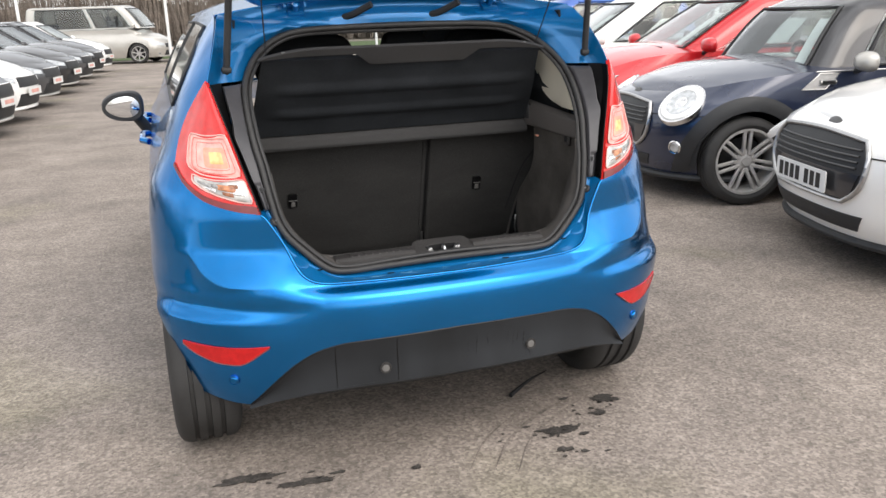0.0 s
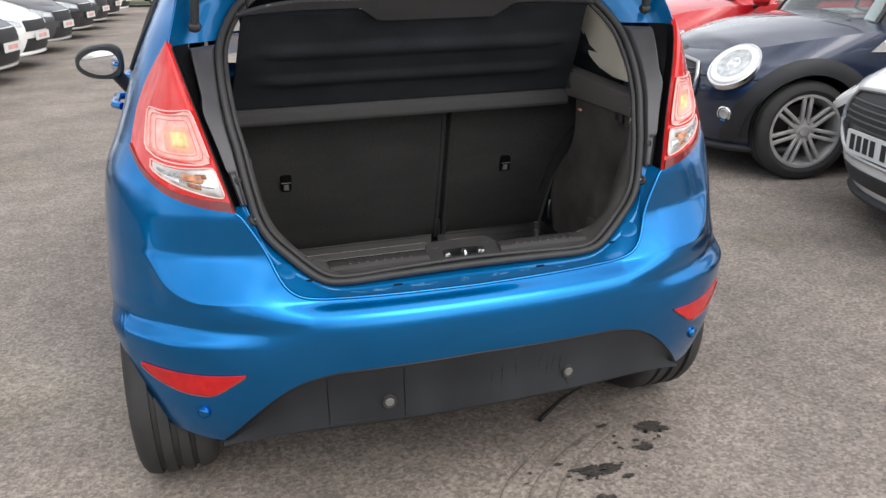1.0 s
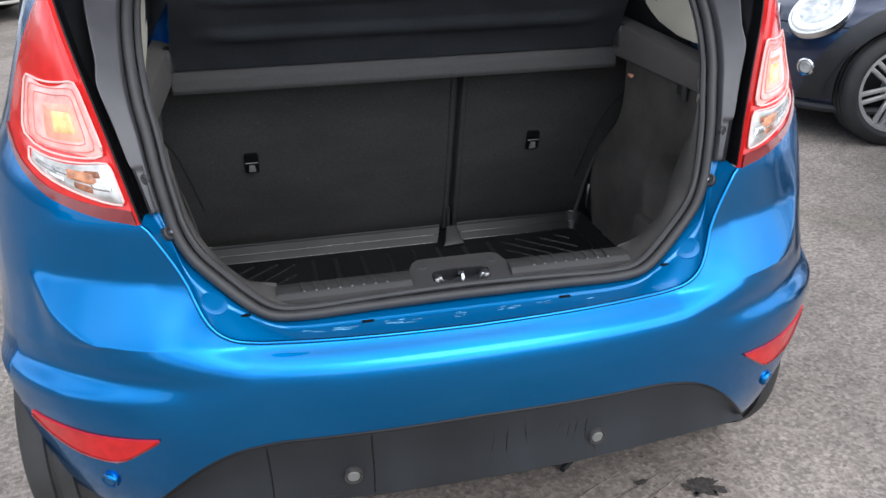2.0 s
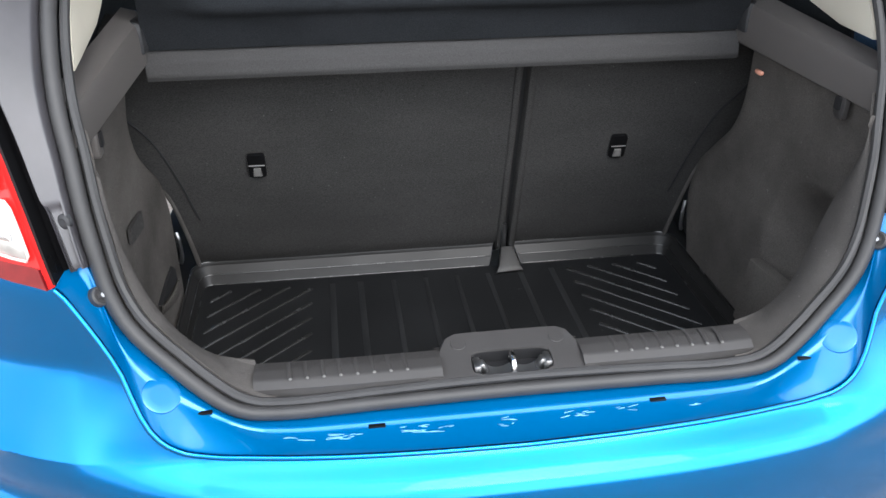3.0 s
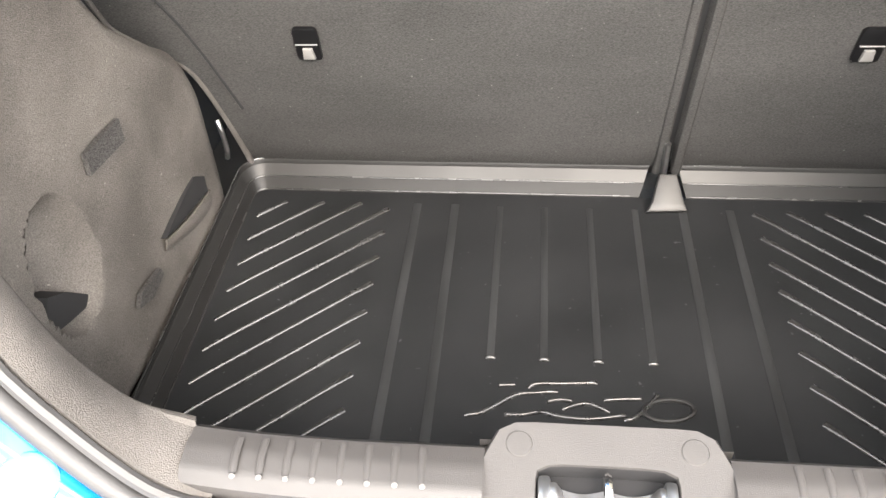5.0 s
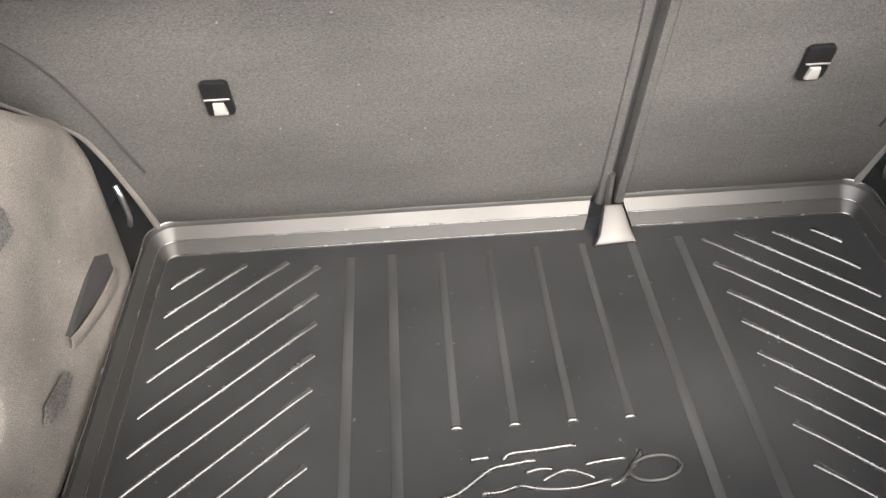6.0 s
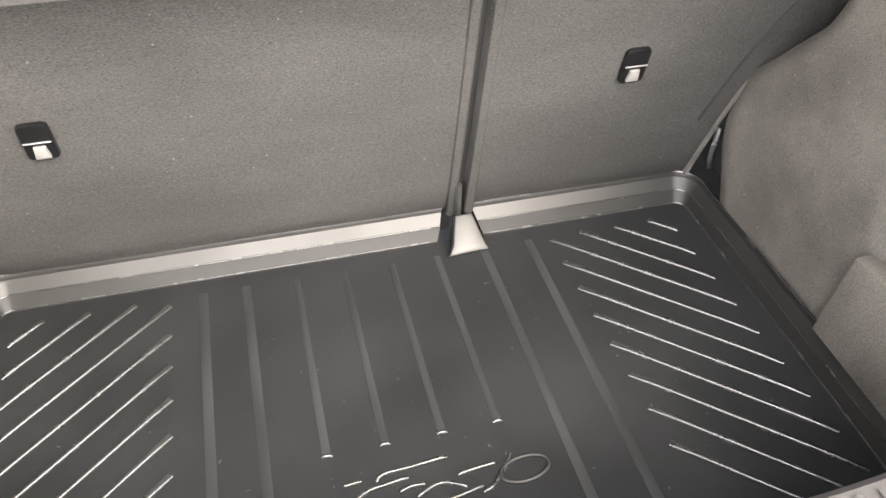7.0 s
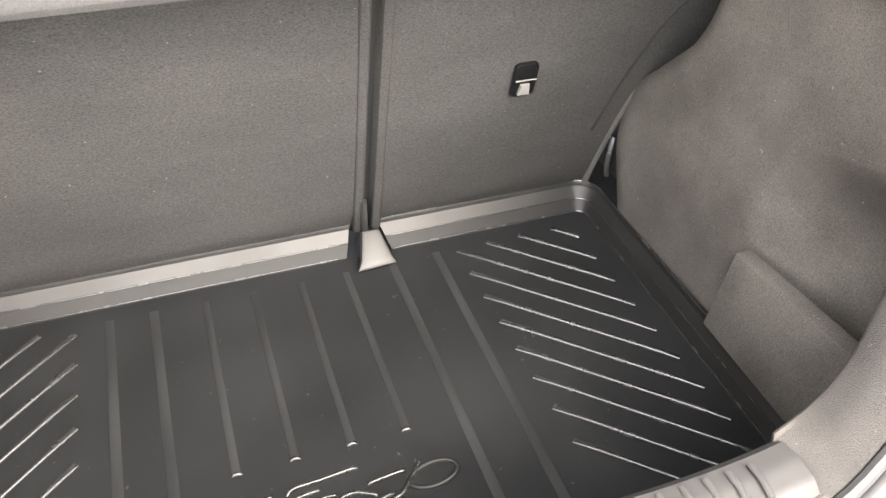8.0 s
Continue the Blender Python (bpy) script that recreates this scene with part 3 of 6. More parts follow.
for x in (-.671, -.240, .232, .671):
    s = part("parking_sensor", lathe([(.0, .004), (.010, .004), (.012, .002), (.0125, -.006)], on_skin(x, .345 if abs(x) < .5 else .332, -.004 if abs(x) < .5 else .003), 20), BLUE if abs(x) > .5 else PALE_PLASTIC, car)
    part("sensor_ring", lathe([(.013, .003), (.0165, .004), (.0175, .001), (.0175, -.006), (.013, -.006)], on_skin(x, .345 if abs(x) < .5 else .332, -.004 if abs(x) < .5 else .003), 20), BLUE if abs(x) > .5 else GREY_PLASTIC, s)


REFL_LOW = [(.565, .443), (.60, .416), (.63, .394), (.655, .385), (.70, .387), (.75, .403), (.78, .421), (.795, .437)]


def reflector(side):
    def fn(u, v):
        x = .565 + .230 * u
        top = .446 - .006 * math.sin(math.pi * u)
        return skin_x(side * x, top + (curve(REFL_LOW, x) - top) * v, .004)
    return fn


for side in (-1, 1):
    r = part("reflector", grid(reflector(side), 22, 5, thick=0.006), RED_REFLECTOR, car, "red bumper reflector")
    part("reflector_edge", tube([reflector(side)(k / 14, 1) + Vector((0, -.001, 0)) for k in range(15)], .0022, 6), RED_LENS_DARK, r)

# aperture: the seal's line and the recessed jamb
APERTURE = [(0, .614), (.20, .613), (.29, .612), (.345, .6155), (.370, .6235), (.392, .638), (.419, .662), (.445, .688), (.470, .7135), (.491, .740), (.508, .777), (.518, .822), (.527, .875), (.535, .935), (.546, 1.0),
            (.551, 1.09), (.541, 1.165), (.492, 1.238), (.418, 1.285), (.33, 1.306), (.16, 1.314), (0, 1.316)]
AP_Y = [(.60, -.062), (.70, -.03), (.78, 0), (.9, .04), (1.03, .108), (1.2, .26), (1.35, .44), (1.40, .52)]


def ap(x, z, d=0.0):
    return Vector((x, curve(AP_Y, z) + d, z))


half = [ap(p.x, p.y) for p in spline([(x, z, 0) for x, z in APERTURE], 90)]
loop = half + [Vector((-p.x, p.y, p.z)) for p in half[-2:0:-1]]
mid = Vector((0, 0, .95))


def toward(p, d):
    c = Vector((p.x, 0, p.z)) - mid
    c.normalize()
    return p - Vector((c.x, 0, c.z)) * d


seal = part("tailgate_seal", tube([toward(p, .010) + Vector((0, -.010, 0)) for p in loop], .0098, 12, closed=True), RUBBER, car, "black rubber seal round the boot opening")
part("seal_lip", tube([toward(p, .0265) + Vector((0, -.004, 0)) for p in loop], .0062, 8, closed=True), RUBBER, seal)

# jamb below the lamps: ledge and diagonal


def jamb_fn(u, v):
    x = .546 * u
    z = curve(SHUT, x)
    a = skin_x(x, z)
    i = min(len(half) - 1, 0 + u * 37.5)
    k = int(i)
    b = half[k].lerp(half[min(k + 1, len(half) - 1)], i - k)
    p = a.lerp(b, v)
    deep = min(1, max(0, (u - .87) / .11))
    deep = .6 * deep * deep * (3 - 2 * deep)
    w = min(1, v / .32)
    p.y = a.y + (b.y - a.y) * (v * (1 - deep) + (w * (2 - w)) * deep)
    dip = math.sin(math.pi * v) ** .5
    p.z -= .006 * dip * (1 - deep)
    step = min(1, max(0, (v - .60) / .06))
    p.z += .0045 * step * (3 * step - 2 * step * step) * (1 - v) / .4 * (1 - deep)
    return p


jamb = part("boot_jamb", grid(both(jamb_fn), 110, 36, thick=0.003), BLUE_SHADED, car)
part("shut_edge", tube([both(jamb_fn)(k / 110, 0) + Vector((0, -.0005, -.0020)) for k in range(111)], .0040, 10), BLUE, jamb)
# drain slots: black blocks stand for the shade inside them
for x, uu in ((-.365, 0), (-.166, 0), (.168, 0), (.367, 0)):
    u = .5 + x / .546 / 2
    c = both(jamb_fn)(u, .60)
    part("drain_slot_shade", box((.022, .006, .003), pose(c.x, c.y, c.z + .001, 4), .0008), LATCH_BLACK, jamb)
def on_sheet(fn, u, v, d=0.0):
    """The pose of a thing set on a sheet, its z axis outward and to the rear."""
    p = Vector(fn(u, v))
    n = (Vector(fn(u + .004, v)) - p).cross(Vector(fn(u, v + .01)) - p).normalized()
    if n.y > 0:
        n = -n
    return Matrix.Translation(p + n * d) @ n.to_track_quat("Z", "Y").to_matrix().to_4x4()


for side in (-1, 1):
    us, vs = min(((.5 + side * .5 * a / 160, b / 40) for a in range(135, 160) for b in range(22, 36)), key=lambda k: (both(jamb_fn)(*k) - Vector((side * .519, -.02, .779))).length)
    m = on_sheet(both(jamb_fn), us, vs, .004)
    st = part("rubber_stop", lathe([(.0, .007), (.004, .008), (.0055, .004), (.010, .006), (.0125, .004), (.0135, -.01)], m, 20), RUBBER, car)
    part("stop_screw", lathe([(0, .0095), (.003, .009), (.0035, .006)], m, 10), STEEL, st)
    uu, vv = min(((.5 + side * .5 * a / 160, .56) for a in range(110, 150)), key=lambda k: abs(both(jamb_fn)(*k).x - side * .448))
    m2 = on_sheet(both(jamb_fn), uu, vv, .001)
    part("jamb_pad", lathe([(0, .0020), (.0125, .0020), (.0210, .0019), (.0232, .0013), (.0242, -.001), (.0242, -.010)], m2, 32), BLUE_SHADED, jamb)

# black trim between lamp and seal, blue jamb above it
def half_at(z, up=True):
    for a, b in zip(half, half[1:]):
        if b.z >= z > a.z:
            return a.lerp(b, (z - a.z) / (b.z - a.z))
    return half[-1].copy()


def lamp_inner(z):
    k = (z - LA.y) / (LC.y - LA.y)
    x = LA.x + (LC.x - LA.x) * k
    return skin_x(x, z, -.002)


def pillar_fn(u, v):
    z = .815 + (1.165 - .815) * u
    a, b = lamp_inner(z), half_at(z)
    w = curve([(0, .46), (.25, .40), (.45, .24), (.6, .20), (.8, .30), (1, .34)], u)
    inner = a + Vector((-.002, .030, 0))
    q = inner.lerp(b + Vector((0, -.004, 0)), w)
    if v < .5:
        return a.lerp(inner, v / .5)
    return inner.lerp(q + Vector((0, .010, 0)), (v - .5) / .5)


def cover_fn(u, v):
    """The flat cover between that recess and the seal, with turned-down edges."""
    z = .815 + (1.158 - .815) * u
    a, b = lamp_inner(z), half_at(z) + Vector((0, -.004, 0))
    w = curve([(0, .50), (.10, .47), (.22, .40), (.26, .30), (.45, .24), (.6, .18), (.72, .34), (.8, .36), (1, .38)], u)
    q = (a + Vector((-.002, .030, 0))).lerp(b, w)
    p = q.lerp(b, v)
    edge = min(1, v / .10, (1 - v) / .12, u / .025 + .1, (1 - u) / .02 + .1)
    p.y -= .024 * math.sqrt(max(0, 1 - (1 - edge) ** 2))
    step = min(1, max(0, (.235 - u) / .02))
    p.y += .006 * step * (1 if .12 < v < .80 else 0)
    return p


def rail_edge(z):
    return skin_x(.648 - .058 * (z - 1.178) / .182, z)


def upper_jamb_fn(u, v):
    if u < .35:
        z = 1.165 + (1.262 - 1.165) * u / .35
        a = rail_edge(z)
        b = half_at(z)
    else:
        k = (u - .35) / .65
        i = 68 + (90 - 68) * k
        b = half[int(i)].lerp(half[min(90, int(i) + 1)], i - int(i))
        if k < .3:
            a = rail_edge(1.262 + .093 * k / .3)
        else:
            kk = (k - .3) / .7
            e = rail_edge(1.355)
            a = Vector((e.x * (1 - kk), e.y + (.395 - e.y) * min(1, kk * 3), 1.355 + .045 * (1 - (1 - kk) ** 2)))
    p = a.lerp(b, v)
    p.y += .02 * math.sin(math.pi * min(1, v * 1.5)) if v < .66 else 0
    return p


for side in (-1, 1):
    S3 = Vector((side, 1, 1))
    t = part("pillar_trim", grid(lambda u, v: S3 * pillar_fn(u, v), 40, 14, thick=0.003), LATCH_BLACK, car, "black plastic trim beside the tail lamp")
    part("pillar_cover", grid(lambda u, v: S3 * cover_fn(u, v), 80, 40, thick=0.003), SATIN_TRIM, t, "satin grey-black plastic cover")
    p = S3 * cover_fn(.17, .60)
    part("trim_screw", lathe([(0, .003), (.005, .004), (.009, .002), (.010, -.003)], Matrix.Translation(p) @ Vector((side * .35, -1, .2)).to_track_quat("Z", "Y").to_matrix().to_4x4(), 16), BLACK_TRIM, t)
    part("upper_jamb", grid(lambda u, v: S3 * upper_jamb_fn(u, v), 40, 8, thick=0.003), BLUE_SHADED, car)
    # hinge, strut
    hx = side * .335
    hg = part("tailgate_hinge", box((.055, .05, .012), pose(hx, .405, 1.362, 35), .003), BLUE_SHADED, car)
    part("hinge_arm", tube([(hx, .40, 1.36), (hx, .385, 1.372), (hx, .37, 1.385)], .010, 8), BLUE_SHADED, hg)
    sb, se = Vector((side * .586, .165, 1.204)), Vector((side * .545, .06, 1.60))
    stt = part("gas_strut", tube([sb, sb.lerp(se, .55)], .0105, 12), BLACK_TRIM, car, "black gas strut")
    part("strut_rod", tube([sb.lerp(se, .5), se], .005, 10), STEEL, stt)
    part("strut_ball", lathe([(0, .016), (.010, .012), (.014, 0), (.010, -.012), (0, -.016)], Matrix.Translation(sb) @ pose(0, 0, 0, 0, 90, 0), 14), BLACK_TRIM, stt)

# raised tailgate
H0, H1 = Vector((0, .395, 1.352)), Vector((0, -.37, 1.97))


def gate_fn(u, v, lift=0.0):
    s = 2 * u - 1
    w = .62 - .06 * (1 - v) - .06 * max(0, (.14 - v) / .10) ** 2 - .10 * max(0, v - .75) ** 1.5 * 4 + .05 * math.sin(math.pi * v)
    p = H0.lerp(H1, v)
    n = Vector((0, (H1 - H0).z, -(H1 - H0).y)).normalized()
    p = p + n * (-.08 * (1 - s * s) * .0 + lift + .10 * math.sin(math.pi * min(1, v)) - .04 * s ** 4)
    p.x = s * w
    return p


gate = part("tailgate", grid(lambda u, v: gate_fn(u, .055 + .945 * v, .06), 40, 30, thick=0.02), BLUE, car, "raised blue tailgate")


def gate_inner(u, v):
    e = min(u, 1 - u)
    step = min(1, e / .07)
    return gate_fn(.015 + .97 * u, .058 + .915 * v, .046 * (1 - step * step * (3 - 2 * step)) - .012 * math.exp(-((v - .07) / .05) ** 2))


part("tailgate_inner", grid(gate_inner, 60, 40, thick=0.008), BLUE_SHADED, gate)
part("tailgate_hem", tube([gate_inner(k / 50, 0) + Vector((0, 0, -.002)) for k in range(51)], .006, 8), BLUE_SHADED, gate)
# black tube on the panel, painting the shade of a groove
part("groove_shade", tube([gate_inner(.10 + .80 * k / 40, .075) + Vector((0, -.003, -.004)) for k in range(41)], .0035, 6), LATCH_BLACK, gate)
part("tailgate_lining", grid(lambda u, v: gate_fn(.14 + .72 * u, .52 + .42 * v, -.015), 20, 10, thick=0.008), GREY_PLASTIC, gate, "grey plastic tailgate lining")
part("rear_glass", grid(lambda u, v: gate_fn(.14 + .72 * u, .14 + .34 * v, -.016), 16, 8, thick=0.004), GLASS, gate, "dark heated rear window")
for x in (-.34, .34):
    for dx in (-.032, .032):
        part("hinge_leg", tube([(x + dx, .37, 1.372), (x + dx, .372, 1.392), (x + dx, .378, 1.412)], .0055, 8), BLUE_SHADED, gate)
    part("hinge_bolt", lathe([(0, .008), (.008, .007), (.010, 0)], Matrix.Translation((x, .366, 1.378)) @ pose(0, 0, 0, 70), 10), BLUE_SHADED, gate)
for x in (-.18, .12):
    part("wiring_gaiter", tube(spline([(x, .40, 1.335), (x + .03, .375, 1.345), (x + .08, .33, 1.375)], 12), .011, 8), BLACK_TRIM, gate)

# mirrors
for side in (-1, 1):
    mm = Matrix.Translation((side * .952, 1.75, .935))
    shell = bmesh.new()
    bmesh.ops.create_icosphere(shell, subdivisions=4, radius=1)
    for vtx in shell.verts:
        c = vtx.co
        e = lambda t: math.copysign(abs(t) ** .75, t)
        vtx.co = Vector((e(c.x) * .092, max(-.035, c.y * .075), e(c.z) * .062 * (1.1 - .25 * c.x * side)))
    shell.transform(mm)
    ms = part("door_mirror", shell, BLACK_TRIM, car, "black door mirror")
    def convex(u, v):
        a = 2 * math.pi * u
        return mm @ Vector((.073 * v * math.cos(a), -.0395 - .0035 * (1 - v * v), .044 * v * math.sin(a) * (1.08 - .22 * math.cos(a) * side)))
    part("mirror_glass", grid(convex, 32, 8, close_u=True), MIRROR, ms)
    part("mirror_arm", tube([(side * .90, 1.77, .885), (side * .86, 1.80, .82), (side * .82, 1.82, .80)], .026, 10), BLACK_TRIM, ms)


def tyre_profile(R, w, rim):
    h = [(rim, .42), (rim + .01, .46), (rim + (R - rim) * .45, .53), (R - .055, .53), (R - .034, .515), (R - .018, .48), (R - .008, .435), (R - .002, .37), (R, .31), (R, .25), (R - .009, .24), (R - .009, .185), (R, .175), (R, .045), (R - .009, .035)]
    return [(r, -w * k) for r, k in h] + [(r, w * k) for r, k in h[::-1]]


def wheel(parent, x, y, z, R, w, rim, spokes, side, double=False, dark=False):
    """A wheel whose outer face looks to the given side."""
    m = Matrix.Translation((x, y, z)) @ pose(0, 0, 0, 0, 90 * side, 0)
    t = part("wheel", lathe(tyre_profile(R, w, rim), m, 48), TYRE, parent, "black road tyre on its wheel")
    part("rim", lathe([(rim - .002, -w * .42), (rim - .012, -w * .2), (rim - .02, w * .1), (rim - .012, w * .38), (rim + .006, w * .44), (rim + .008, w * .46), (rim - .008, w * .46), (rim - .018, w * .36), (rim - .03, w * .05), (rim - .03, -w * .42)], m, 40), ALLOY, t)
    b = lathe([(.0, w * .40), (.030, w * .40), (.034, w * .36), (.075, w * .30), (.08, w * .1), (0, w * .1)], m, 24)
    for k in range(spokes):
        for o in ((-.0205, .0205) if double else (0,)):
            r0, r1 = .045, rim - .006
            box((r1 - r0, .022 if double else .040, .026), m @ pose(0, 0, 0, 0, 0, 360 * k / spokes) @ pose((r0 + r1) / 2, o, w * .34, 0, -5, 60 * o), .004, b, 1)
    part("spokes", b, ALLOY, t)
    part("brake_disc", lathe([(0, 0), (rim * .72, 0), (rim * .72, -.02), (0, -.02)], m, 28), DARK if dark else STEEL, t)
    return t


def arch_shell(x0, x1, y, z, r):
    """The upper half of a wheel arch's lining."""
    return grid(lambda u, v: Vector((x0 + (x1 - x0) * v, y + r * math.cos(math.pi * (1.08 * u - .04)), z + r * math.sin(math.pi * (1.08 * u - .04)))), 28, 2)


for y in (AXLE_R, AXLE_F):
    for side in (-1, 1):
        wheel(car, -.752 if side < 0 else .692, y - (.075 if y < 1 else 0), TYRE_R - .026 * y, TYRE_R, .195, .195, 7, side)
        part("wheel_arch_liner", arch_shell(side * (.66 if y < 1 else .60), side * .75, y, TYRE_R - .026 * y, ARCH + .01), DARK, car)


# ---- inside the boot ----
EDGE_L = [(.38, .585), (.50, .598), (.59, .598), (.64, .585), (.682, .562), (.74, .49), (.805, .42), (.88, .38), (.96, .40)]
EDGE_R = [(.38, .58), (.43, .592), (.55, .632), (.62, .620), (.69, .56), (.752, .502), (.824, .469), (.96, .44)]
TRIM_LO, TRIM_HI = .385, .925


def dent(y, z, cy, cz, ry, rz, depth, power=4, fall=.8):
    d = ((y - cy) / ry) ** 2 + ((z - cz) / rz) ** 2
    return depth * max(0, 1 - d ** (power / 2)) ** fall if d < 1 else 0


seal_in = [toward(p, .030) + Vector((0, .002, 0)) for p in half]
i0 = min(range(45), key=lambda k: abs(half[k].x - .335))
i1 = min(range(30, 70), key=lambda k: abs(half[k].z - .955))


def trim_fn(u, v, side):
    i = i0 + (i1 - i0) * u
    k = int(i)
    s = seal_in[k].lerp(seal_in[min(k + 1, i1)], i - k)
    z1 = TRIM_LO + (TRIM_HI - TRIM_LO) * u
    x1 = curve([(.38, .538), (.44, .540 - .002 * (side + 1)), (.50, .541 - .0015 * (side + 1)), (.6, .541), (.75, .545), (.925, .53)], z1)
    e = Vector((x1, curve(EDGE_L if side < 0 else EDGE_R, z1), z1))
    m = Vector((x1 + .004, s.y + .045, z1 * .75 + s.z * .25 if s.z > z1 else z1))
    if v < .2:
        k = v / .2
        p = s * (1 - k) ** 2 + Vector((m.x, s.y + .012, m.z)) * 2 * k * (1 - k) + m * k * k
    else:
        k = (v - .2) / .8
        p = m.lerp(e, k)
        p.x += .008 * math.sin(math.pi * k)
        if k > .94:
            p.x += .010 * ((k - .94) / .06) ** 2
    if side < 0:
        p.x += dent(p.y, p.z, .200, .637, .062, .086, .072, 5) * min(1, max(0, (.270 - p.y) / .095))
    else:
        p.x += dent(p.y, p.z, .165, .632, .165, .135, .076, 2, 1.6)
    p.x *= side
    return p


for side in (-1, 1):
    st = part("boot_side_trim", grid(lambda u, v: trim_fn(u, v, side), 120, 120, thick=.004), TRIM_FELT, car, "grey felt side lining of the boot")
    # shelf support above the lining
    def ledge_fn(u, v):
        y = .10 + .40 * u
        z = .916 + .076 * v + .004 * (1 - v) * (1 - u)
        x = .512 + .012 * (1 - u) + .02 * math.sin(math.pi * v) ** .5 * -.3 + (.035 * (1 - v / .12) ** 2 if v < .12 else 0) + (.03 * ((v - .85) / .15) ** 2 if v > .85 else 0)
        return Vector((side * x, y - .06 * (1 - u) * (1 - v), z + .02 * u * v))
    lg = part("shelf_support", grid(ledge_fn, 24, 16, thick=.006), SUPPORT_PLASTIC, car, "grey plastic shelf support")
    part("shelf_pivot", box((.03, .05, .055), pose(side * .517, .46, .975, 0, 0, 0), .008), BLACK_TRIM, lg)
    part("pivot_pin", lathe([(0, .006), (.004, .005), (.0045, -.01)], Matrix.Translation((side * .501, .465, .962)) @ pose(0, 0, 0, 0, -90 * side, 0), 12), CHROME, lg)
    def upper_fn(u, v, y0, y1):
        z = 1.02 + .185 * v
        return Vector((side * (half_at(z).x - .024 + .012 * u), curve(AP_Y, z) + .012 + y0(v) + (y1(v) - y0(v)) * u, z))
    part("upper_pillar_lining", grid(lambda u, v: upper_fn(u, v, lambda k: 0, lambda k: .10 + .13 * min(1, 5 * k) ** .5), 12, 14, thick=.006), CREAM, car, "cream plastic pillar lining")
    part("shelf_mount_panel", grid(lambda u, v: Vector((side * .012, 0, .04 * (1 - v))) + upper_fn(u, v, lambda k: .102 + .13 * min(1, 5 * k) ** .5, lambda k: .42), 10, 10, thick=.008), SHELF_FELT, car, "dark panel behind the pillar lining")
    # left socket lighter, right darker: each side's light is put into its colour
    sk = part("hook_socket", slab(round_rect(.024, .034, .006), Matrix.Translation((side * .5255, .150, .912)) @ pose(0, 0, 0, 90, 0, -90 * side), .008, .002), SUPPORT_PLASTIC if side < 0 else GREY_PLASTIC, car)
    # dark plate for the shade in the socket's hole
    part("socket_hole_shade", slab(round_rect(.013, .020, .003), Matrix.Translation((side * .5175, .153, .918)) @ pose(0, 0, 0, 90, 0, -90 * side), .003), DARK, sk)
    # belt strap loop by the seat's lower corner
    part("lashing_eye", tube(spline([(side * .552, .654, .522), (side * .548, .650, .505), (side * .547, .650, .47), (side * .552, .654, .45)], 14), .0042, 8), STEEL, car, "small chrome lashing eye")

# dark sheets added to block bodywork and sky showing through the gaps
for side in (-1, 1):
    part("cabin_side_blank", grid(lambda u, v: Vector((side * (.605 - .06 * v), .27 + 1.6 * u, .93 + .41 * v)), 8, 6, thick=.006), SHELF_FELT, car, "dark sheet added to close the cabin side")
    part("wheelhouse_blank", grid(lambda u, v: Vector((side * (.672 - .02 * v), .24 + .75 * u, .30 + .64 * v)), 10, 10, thick=.01), DARK, car)
for side in (-1, 1):
    ia = min(range(45), key=lambda k: abs(half[k].x - .334))
    ib = min(range(60), key=lambda k: abs(half[k].z - .93))
    low_edge = spline([(.340, .006, .649), (.392, .012, .659), (.432, .022, .689), (.458, .032, .721), (.476, .040, .761), (.491, .044, .814), (.504, .047, .87), (.512, .048, .93)] if side < 0 else
                      [(.340, .012, .647), (.392, .024, .655), (.435, .038, .682), (.460, .053, .715), (.476, .062, .755), (.490, .062, .81), (.503, .055, .87), (.512, .050, .93)], 40)

    def corner_fn(u, v):
        i = ia + (ib - ia) * u
        a = seal_in[int(i)].lerp(seal_in[int(i) + 1], i - int(i))
        j = min(39, int(u * 40))
        b = low_edge[j].lerp(low_edge[j + 1], u * 40 - j)
        if side > 0:
            b.x -= .012 * math.sin(math.pi * min(1, u * .9 + .05)) * (1 - .5 * u)
        if v < .6:
            k = v / .6
            p = a.lerp(b, k)
            p.z += .006 * math.sin(math.pi * k) * min(1, u * 6) - .005 * (1 - min(1, u * 10))
            p.x -= .006 * math.sin(math.pi * k) * u
        elif v < .75:
            k = (v - .6) / .15
            p = b + Vector((.006 * k, .006 * math.sin(k * 1.57), -.012 * k * k))
        else:
            k = (v - .75) / .25
            p = b + Vector((.006 + .075 * k, .006 + .015 * k, -.012 - (.10 * (1 - u) + .02) * k))
        return Vector((side * p.x, p.y, p.z))
    part("corner_lining", grid(corner_fn, 60, 40, thick=.003), CORNER_FELT, car)


def wall_plate(outline, x, depth):
    """A plate of (y, z) corners on the left lining, its face at x and its back outward."""
    bm = bmesh.new()
    a = [bm.verts.new((x, y, z)) for y, z in outline]
    b = [bm.verts.new((x - depth, y, z)) for y, z in outline]
    bm.faces.new(a), bm.faces.new(b[::-1])
    for k in range(len(a)):
        bm.faces.new((a[k], a[k - 1], b[k - 1], b[k]))
    return bm


left_lining = [o for o in car.children if o.name.startswith("boot_side_trim")][0]
# dark plate in place of the shade inside the grip's slot
part("grip_slot_shade", wall_plate([(.533, .505), (.530, .480), (.489, .490), (.436, .502), (.381, .517), (.413, .521), (.464, .526), (.504, .526)], -.5380, .012), DARK, left_lining)


